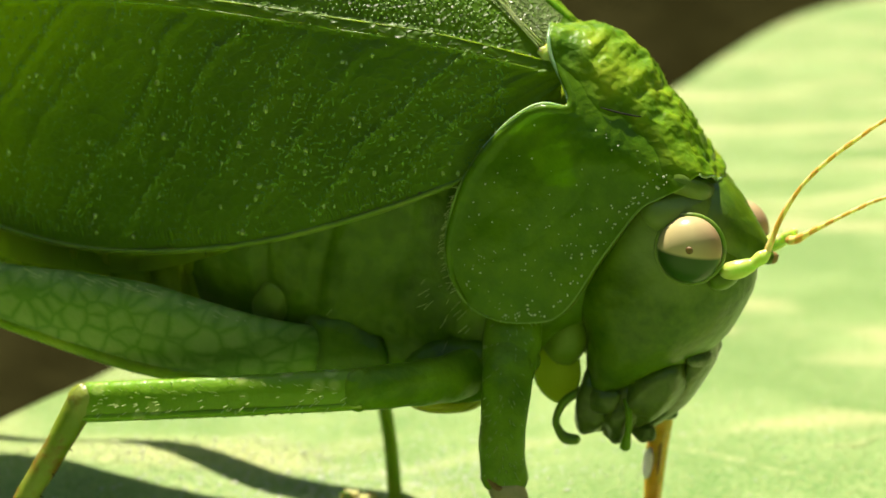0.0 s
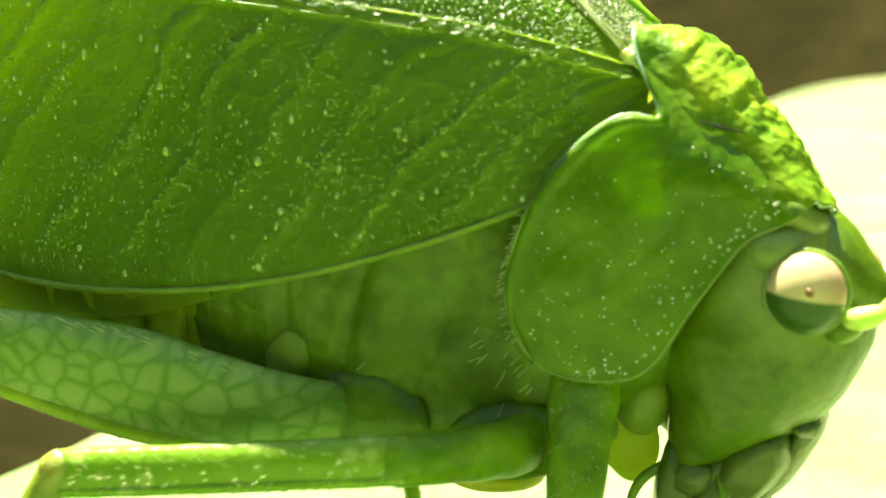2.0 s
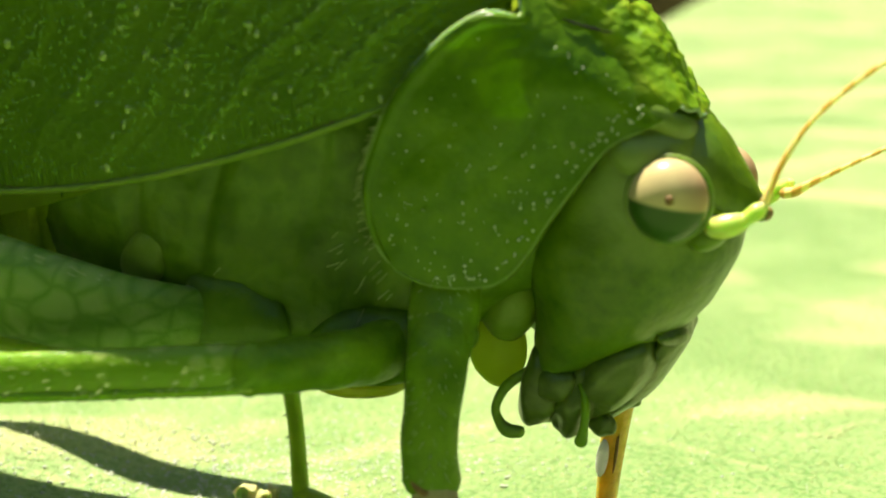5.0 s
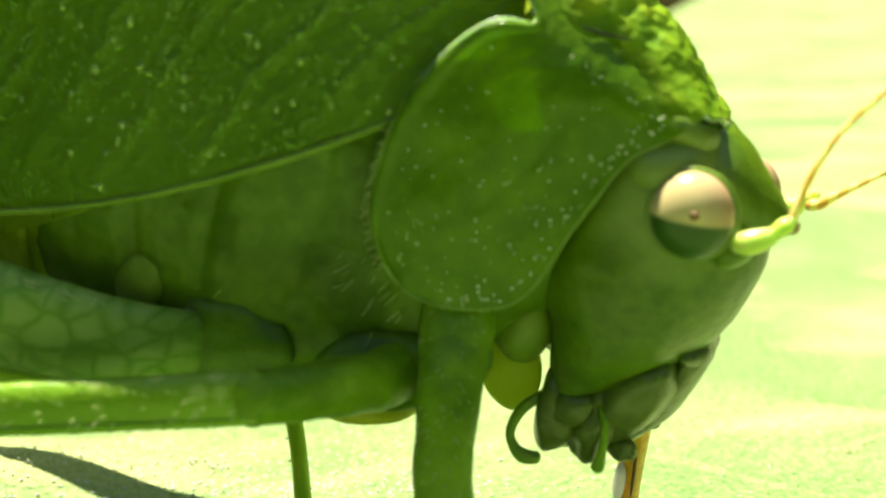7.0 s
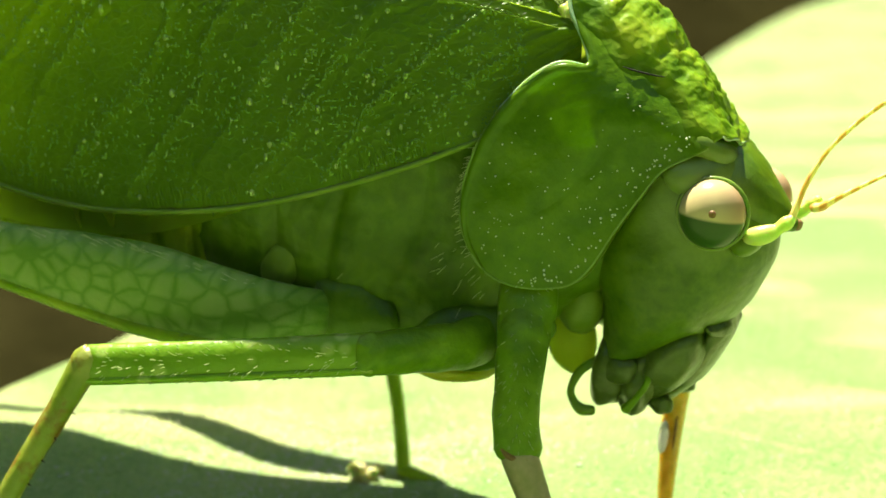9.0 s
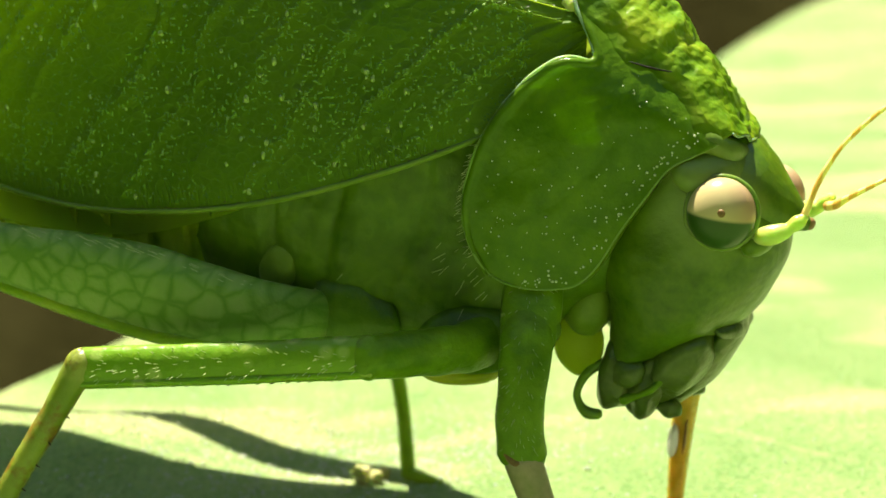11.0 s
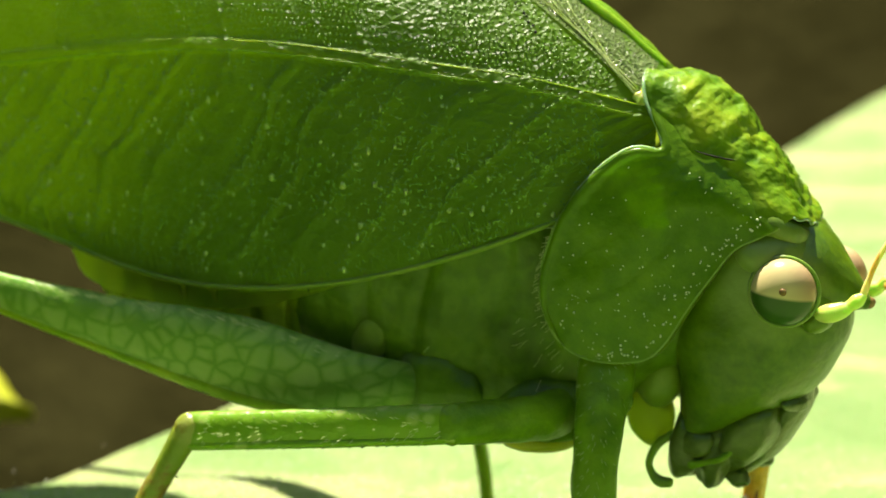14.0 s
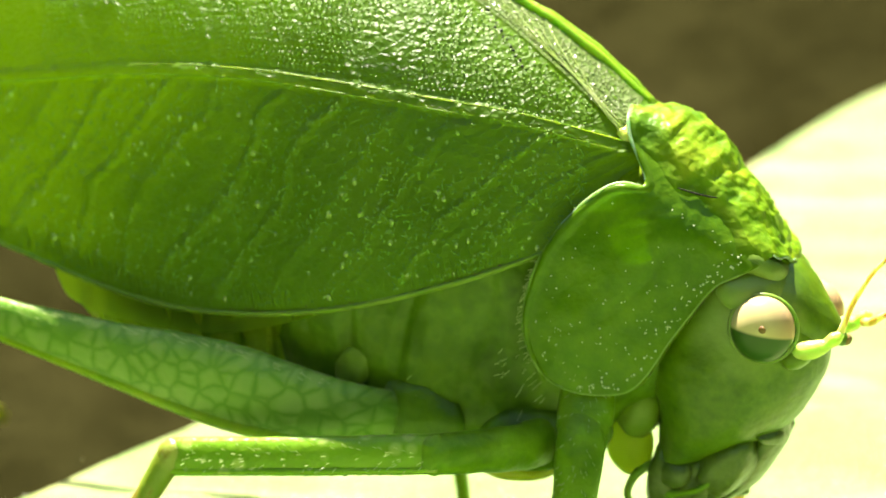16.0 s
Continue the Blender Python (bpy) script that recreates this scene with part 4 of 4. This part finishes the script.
rng = random.Random(7)
for side in (-1, 1):
    wing = part("tegmen", sheet(wing_shape(side), 460 if side < 0 else 150, 190 if side < 0 else 60, 0, out=side), tegmen_skin, katydid, "leaf-like green fore wing with raised veins", closed=False)
    xs = np.linspace(1.5, -41, 40)
    part("main_vein", tube([wing_point(x, vein_main(-x) - 0.14, side, 0.08) for x in xs], [0.03] * 40, 8, 160, lump=0.4), vein_skin, wing, "pale shiny line of the main vein")
    part("main_vein", tube([wing_point(x, vein_main(-x) + 0.16, side, 0.08) for x in xs], [0.018] * 40, 8, 160, lump=0.5), vein_skin, wing)
    xs = np.linspace(0.4, -40, 60)
    part("wing_edge", tube([wing_point(x, wing_low(-x) + 0.03, side, 0.0) for x in xs], [0.085] * 60, 10, 140), margin_skin, wing, "thin yellowish wing margin")
    flecks = []
    for k in range(60):
        x = -0.8 - rng.uniform(0, 16)
        flecks.append((wing_point(x, wing_low(-x) + 0.14 + rng.gauss(0, 0.02), side, 0.0), (rng.uniform(0.02, 0.05), 0.014, 0.014)))
    grains("margin_flecks", flecks, brown_joint, wing, "row of tiny rusty flecks")
    dots, beads = [], []
    for k in range(330):
        x = rng.uniform(0.2, -26)
        low, top = wing_low(-x), vein_main(-x)
        z = low + (top - low) * rng.uniform(0.05, 0.97)
        r = rng.choice((0.04, 0.05, 0.06, 0.08, 0.1)) * rng.uniform(0.8, 1.1)
        dots.append((wing_point(x, z, side, vein_relief(x, z)), (r * rng.uniform(0.7, 1.0), r * 0.6, r * rng.uniform(0.9, 1.4))))
    for k in range(13000 if side < 0 else 600):
        x = rng.uniform(0.5, -23)
        low, top = wing_low(-x), vein_main(-x)
        z = low + (top - low) * rng.uniform(0.04, 0.98)
        h = vein_relief(x, z)
        if rng.random() < 0.18 + 8 * h:
            r, long = rng.uniform(0.022, 0.04), rng.uniform(1.0, 2.4)
            beads.append((wing_point(x, z, side, h), (r * long, r * 0.8, r) if rng.random() < 0.5 else (r, r * 0.8, r * long)))
    if side < 0:
        for row in range(44):
            x = 0.6
            while x > -17:
                x -= rng.uniform(0.13, 0.2)
                z = vein_main(-x) + 0.3 + 0.155 * row + 0.06 * math.sin(x * 1.3 + row) + rng.gauss(0, 0.02)
                if z > wing_top(-x) - 0.3 or z > 15.0 + 0.95 * (1.2 - x) - 0.035 * (1.2 - x) ** 2:
                    continue
                r = rng.uniform(0.03, 0.048)
                beads.append((wing_point(x, z, side, vein_relief(x, z)), (r, r * 0.9, r)))
    grains("bead_cover", beads, bead_skin, wing, "tiny glinting beads")
    comb = bmesh.new()
    for k in range(150):
        x = -1.5 - 0.135 * k + rng.gauss(0, 0.03)
        base = wing_low(-x)
        high = rng.uniform(0.5, 1.1)
        lean = rng.uniform(0.1, 0.3)
        line = [wing_point(x - lean * f * high, base + 0.12 + high * f, side, -0.004) for f in (0.0, 0.35, 0.7, 1.0)]
        tube(line, [0.012, 0.032, 0.028, 0.01], 6, 8, lump=0.6, bm=comb, seed=k)
    tagged(part("margin_comb", comb, tegmen_skin, wing, "short upright ridges along the wing margin"), kind="stuff")
    grains("stipple", dots, stipple_skin, wing, "small whitish dots")

# folded hind wing showing below the fore wing
hind_low = spline([6.2, 8, 10, 13, 14.5, 15.86, 16.8, 17.2], [9.95, 9.3, 8.75, 8.6, 8.7, 8.95, 9.5, 10.3])
for side in (-1, 1):
    def hind_shape(u, v, side=side):
        x = -6.2 - 11.0 * u
        low = hind_low(-x)
        return (x, side * (3.75 - 0.25 * v + 0.06 * math.sin(u * 60)) * float(wing_full(-x)) * 1.02, low + v * (wing_low(-x) + 1.2 - low))
    part("hind_wing", sheet(hind_shape, 60, 12, 0, out=side), sheer_skin, katydid, "thin pale green edge of the folded hind wing", closed=False)

# folded pale membrane at the wing root
def fold_shape(u, v):
    x = 1.5 - 9.0 * u
    low = 15.1 + 0.95 * (1.2 - x) - 0.035 * (1.2 - x) ** 2
    top = wing_top(-x) - 0.1
    z = low + (top - low) * v
    p = wing_point(x, z, -1, 0.06 + 0.03 * math.sin(v * 34 + u * 6))
    return p


part("wing_root_fold", sheet(fold_shape, 60, 60, 0, out=-1), membrane_skin, katydid, "pale ribbed membrane at the wing root", closed=False)

part("wing_hinge", blob((1.42, -1.95, 14.9), (0.3, 0.2, 0.3), (0, 30, 0), 3, 0.5, 4), scape_skin, katydid, "small cream lump at the wing root")
rib_draw = random.Random(61)
for k in range(7):
    reach = 4.2 + 0.5 * k
    rise = 0.88 + 0.05 * k
    line = [wing_point(1.35 - reach * f, 15.0 + rise * reach * f * (1 + 0.06 * f) + 0.12 * math.sin(f * 5 + k), -1, 0.1) for f in np.linspace(0.03, 1, 10)]
    line = [p for p in line if p[2] < wing_top(-p[0]) - 0.1]
    if len(line) > 3:
        part("rib", tube(line, list(np.linspace(0.03, 0.018, len(line))), 6, 40, lump=0.9, seed=k), rib_skin, katydid)
bm = bmesh.new()
for f in np.linspace(0, 1, 15):
    x, z = -1.5 - 1.75 * f + rib_draw.gauss(0, 0.03), 16.8 + 2.0 * f + rib_draw.gauss(0, 0.04)
    r = rib_draw.uniform(0.03, 0.06)
    blob(wing_point(x, z, -1, 0.1), (r, r * 0.5, r), (0, 0, 0), 1, 0, 0, bm)
tagged(part("pits", bm, pit_skin, katydid, "row of small dark pits on the wing"), kind="stuff")
# added tubes whose yellow paints the sunlit upper edge of the wings
xs = np.linspace(1.6, -7.5, 24)
for side in (-1, 1):
    part("lit_wing_ridge", tube([(x, side * 0.28, wing_top(-x) - 0.12) for x in xs], [0.12] + [0.15] * 14 + list(np.linspace(0.14, 0.06, 9)), 12, 140, lump=0.6), ridge_skin, katydid, "lumpy upper edge of the wing, coloured yellow as if sunlit")

# legs
def spines(parent, path, count, size, material, seed):
    """Short thorns along a limb."""
    bm = bmesh.new()
    draw = random.Random(seed)
    line = spline(range(len(path)), path)
    for k in range(count):
        p = Vector(line((k + 0.5) / count * (len(path) - 1)))
        way = Vector((draw.uniform(-0.4, 0.1), draw.uniform(-0.4, 0.4), -0.4)) + Vector((random.choice((-1, 1)) * 0.8, 0, 0))
        way.normalize()
        tube([p, p + way * size * 0.6, p + way * size], [0.05, 0.035, 0.01], 5, 3, bm=bm)
    return tagged(part("spines", bm, material, parent), kind="stuff")


def down(parent, path, radii, count, size, seed, material=None):
    """Fine pale hairs standing all round a limb."""
    bm = bmesh.new()
    draw = random.Random(seed)
    line, girth = spline(range(len(path)), path), spline(range(len(path)), radii)
    for k in range(count):
        u = draw.uniform(0.05, 0.97) * (len(path) - 1)
        p = Vector(line(u))
        ahead = (Vector(line(min(u + 0.05, len(path) - 1))) - Vector(line(max(u - 0.05, 0)))).normalized()
        out = Vector((draw.gauss(0, 1), draw.gauss(0, 1), draw.gauss(0, 1)))
        out = (out - ahead * out.dot(ahead)).normalized()
        foot = p + out * float(girth(u)) * 0.8
        way = (out + ahead * 0.7).normalized() * size * draw.uniform(0.6, 1.2)
        tube([foot, foot + way * 0.6, foot + way], [0.006, 0.004, 0.002], 4, 2, bm=bm)
    return tagged(part("fine_hairs", bm, material or hair_pale, parent, "fine pale hairs"), kind="stuff")


def serration(parent, path, count, size, seed):
    """A row of short dark points along the under edge of a thigh."""
    bm = bmesh.new()
    draw = random.Random(seed)
    line = spline(range(len(path)), path)
    for k in range(count):
        p = Vector(line((k + draw.uniform(0.3, 0.7)) / count * (len(path) - 1)))
        way = Vector((-0.8, 0, -0.6)) * size * draw.uniform(0.7, 1.3)
        tube([p, p + way * 0.6, p + way], [0.05, 0.03, 0.008], 5, 3, bm=bm)
    return tagged(part("serration", bm, spine_dark, parent, "short dark points"), kind="stuff")


for side in (-1, 1):
    far = side > 0
    # front leg
    if not far:
        coxa = part("front_leg", tube([(0.5, -2.0, 8.6), (0.55, -2.5, 7.6), (0.6, -2.95, 6.9), (0.6, -3.4, 6.1)], [0.8, 0.85, 0.82, 0.72], 18, 16, 0.6, 0.08), green_leg, katydid, "stout green front leg")
        part("femur", tube([(0.5, -2.6, 7.6), (0.6, -3.3, 6.5), (0.6, -3.75, 5.4), (0.58, -4.0, 4.4), (0.65, -4.0, 3.5)], [0.3, 0.72, 0.66, 0.65, 0.66], 20, 30, 0.7, 0.05), green_leg, coxa)
        down(coxa, [(0.5, -2.6, 8.0), (0.6, -3.4, 6.4), (0.6, -3.75, 5.4), (0.58, -4.0, 4.4), (0.65, -4.0, 3.5)], [0.9, 0.72, 0.66, 0.65, 0.66], 180, 0.14, 41)
        part("knee", blob((0.68, -4.05, 3.4), (0.6, 0.45, 0.34), (0, 12, 0), 4, 0.15), brown_joint, coxa, "brown knee joint")
        part("tibia", tube([(0.72, -4.1, 3.3), (1.15, -4.2, 2.2), (1.75, -4.5, 0.8), (2.3, -4.8, -0.5)], [0.52, 0.46, 0.36, 0.26], 14, 16, 0.8), pink_leg, coxa, "pinkish shin")
        part("tarsus", tube([(2.3, -4.8, -0.55), (3.0, -5.0, -0.72), (3.9, -5.2, -0.75)], [0.26, 0.24, 0.14], 10, 10, 1.2), brown_joint, coxa)
        mid = part("middle_leg", tube([(-0.6, -2.6, 6.1), (-1.1, -3.6, 6.1), (-1.9, -4.9, 6.3), (-2.8, -5.9, 6.42)], [0.7, 0.7, 0.66, 0.56], 20, 24, 0.8, 0.15), green_leg, katydid, "long green middle leg folded back")
        part("femur", tube([(-2.75, -5.88, 6.45), (-3.2, -5.97, 6.4), (-6.6, -6.45, 6.08), (-10.0, -6.9, 5.78), (-10.5, -6.96, 5.74)], [0.5, 0.57, 0.57, 0.57, 0.55], 24, 40, 0.62, 0.05), spotted_leg, mid)
        part("trochanter", blob((-2.85, -5.92, 6.42), (0.45, 0.42, 0.6), (0, 8, 0), 4, 0.1, 7), green_leg, mid)
        part("femur_ridge", tube([(-2.7, -6.15, 6.1), (-6.6, -6.72, 5.72), (-10.45, -7.2, 5.4)], [0.1, 0.12, 0.1], 10, 40, lump=0.2), spotted_leg, mid)
        shin = [(-10.4, -6.98, 5.95), (-10.8, -7.1, 5.35), (-11.4, -7.35, 4.3), (-12.25, -7.7, 2.9), (-12.9, -8.0, 1.7), (-13.6, -8.3, 0.2), (-13.9, -8.4, -0.6)]
        tib = part("tibia", tube(shin, [0.42, 0.4, 0.36, 0.33, 0.3, 0.26, 0.22], 14, 40, 0.9, 0.1), stained_shin, mid, "thin yellow-green shin stained rusty brown")
        part("knee", blob((-10.55, -7.0, 5.74), (0.38, 0.4, 0.56), (0, 14, 0), 4, 0.2), stained_shin, mid, "yellowish knee joint with brown stains")
        down(mid, [(-2.6, -5.9, 6.44), (-6.6, -6.45, 6.08), (-10.2, -6.9, 5.78)], [0.56, 0.56, 0.55], 300, 0.14, 42)
        serration(mid, [(-3.4, -6.0, 5.84), (-6.6, -6.45, 5.53), (-10.2, -6.9, 5.23)], 18, 0.1, 43)
        part("tarsus", tube([(-13.9, -8.4, -0.6), (-14.7, -8.6, -0.72), (-15.7, -8.8, -0.75)], [0.22, 0.22, 0.12], 10, 10, 1.2), green_leg, mid)
        spines(mid, shin, 12, 0.45, spine_dark, 3)
    else:
        coxa = part("front_leg", tube([(1.2, 1.6, 6.8), (2.6, 2.0, 5.5), (4.25, 2.05, 4.6)], [0.7, 0.6, 0.5], 14, 14), green_leg, katydid, "amber front leg lit through by the sun")
        shin = [(4.3, 2.0, 4.6), (4.22, 2.0, 3.7), (4.04, 2.0, 1.9), (3.92, 2.0, -0.3), (3.9, 2.0, -0.75)]
        part("tibia", tube(shin, [0.36, 0.38, 0.33, 0.24, 0.2], 12, 24), amber_leg, coxa, "shiny amber shin")
        part("ear_spot", blob((3.84, 1.72, 1.95), (0.17, 0.16, 0.55), (0, 6, 0), 3), glass_spot, coxa, "glassy white oval spot")
        part("shin_mark", blob((4.2, 1.72, 2.3), (0.06, 0.06, 0.7), (0, 5, 0), 3, 0.3), brown_joint, coxa, "brown streak")
        part("tarsus", tube([(3.9, 2.0, -0.7), (4.5, 2.1, -0.72), (5.3, 2.2, -0.75)], [0.22, 0.22, 0.12], 10, 10, 1.2), brown_joint, coxa)
        mid = part("middle_leg", tube([(-3.0, 2.2, 6.5), (-4.6, 3.0, 5.5), (-5.8, 3.4, 4.6)], [0.8, 0.6, 0.45], 14, 14), green_leg, katydid, "thin green middle leg standing on the leaf")
        shin = [(-5.9, 3.4, 4.8), (-5.65, 3.3, 3.2), (-5.25, 3.0, 1.4), (-4.95, 2.6, -0.7)]
        part("tibia", tube(shin, [0.3, 0.27, 0.24, 0.26], 12, 24), pale_green, mid, "sunlit pale green shin")
        part("tarsus", tube([(-4.95, 2.6, -0.65), (-4.5, 2.5, -0.7), (-3.8, 2.4, -0.75)], [0.25, 0.24, 0.14], 10, 10, 1.2), pale_green, mid)
        spines(mid, shin, 9, 0.35, spine_dark, 5)
    # hind leg
    thigh = [(-5.3, side * 3.5, 6.55), (-6.0, side * 4.2, 6.68), (-7.2, side * 4.7, 6.9), (-8.4, side * 4.85, 7.12), (-9.9, side * 5.0, 7.42), (-11.6, side * 5.15, 7.74), (-13.5, side * 5.3, 8.08),
             (-15.6, side * 5.45, 8.5), (-18.0, side * 5.65, 9.02), (-21, side * 5.9, 9.8), (-26, side * 6.4, 11.4), (-32, side * 7.0, 13.4)]
    girth = [0.78, 0.95, 1.12, 1.24, 1.3, 1.2, 1.0, 0.82, 0.64, 0.54, 0.48, 0.45]
    hind = part("hind_leg", tube(thigh, girth, 28, 90, 0.5, 0.02), femur_skin, katydid, "thick green hind thigh netted with pale cells")
    thigh, girth = thigh[1:10], girth[1:10]
    part("thigh_ridge", tube([(x, y + side * r * 0.16, z - r * 0.8) for (x, y, z), r in zip(thigh, girth)], [0.14, 0.22, 0.28, 0.3, 0.28, 0.24, 0.2, 0.16, 0.12], 12, 60), ridge_skin, hind, "yellow-green lower ridge")
    serration(hind, [(x, y, z - r * 1.08) for (x, y, z), r in zip(thigh[3:], girth[3:])], 26, 0.14, 44)
    bm = bmesh.new()
    draw = random.Random(45)
    upper = spline(range(9), [(x, y + side * 0.12, z + r * 0.97) for (x, y, z), r in zip(thigh, girth)])
    for k in range(110):
        p = Vector(upper(draw.uniform(0.2, 6.9))) + Vector((0, side * draw.uniform(0, 0.25), -abs(draw.gauss(0, 0.12))))
        way = Vector((-0.7, side * 0.5, 0.5)) * draw.uniform(0.12, 0.28)
        tube([p, p + way * 0.6, p + way], [0.012, 0.01, 0.004], 4, 2, bm=bm)
    tagged(part("bristles", bm, hair_pale, hind, "short pale bristles"), kind="stuff")
    part("coxa", blob((-4.8, side * 3.05, 6.6), (1.7, 0.6, 1.15), (0, 8, 0), 4, 0.15, 2), green_body, hind)
    shin = [(-32, side * 7.0, 13.4), (-33.5, side * 8.0, 10.5), (-35, side * 9.2, 5), (-36.5, side * 10, -0.5)]
    part("tibia", tube(shin, [0.4, 0.3, 0.26, 0.2], 10, 24), green_leg, hind)
    part("tarsus", tube([(-36.5, side * 10, -0.55), (-37.4, side * 10.2, -0.7), (-38.6, side * 10.4, -0.75)], [0.22, 0.22, 0.12], 10, 10, 1.2), green_leg, hind)


def motions():
    """The near lip feeler hangs straight at first and is folded back under the mouth later on."""
    joint = (3.85 * MM, -1.85 * MM, 4.9 * MM)
    walk(feelers[0], [(t, pose(*joint, 0, turn, 0)) for t, turn in
                      ((0, 0), (1.5, 4), (3.5, -2), (6.6, 0), (8.5, 22), (11, 55), (13.5, 62), (14.8, 66), (16, 64))])


motions()
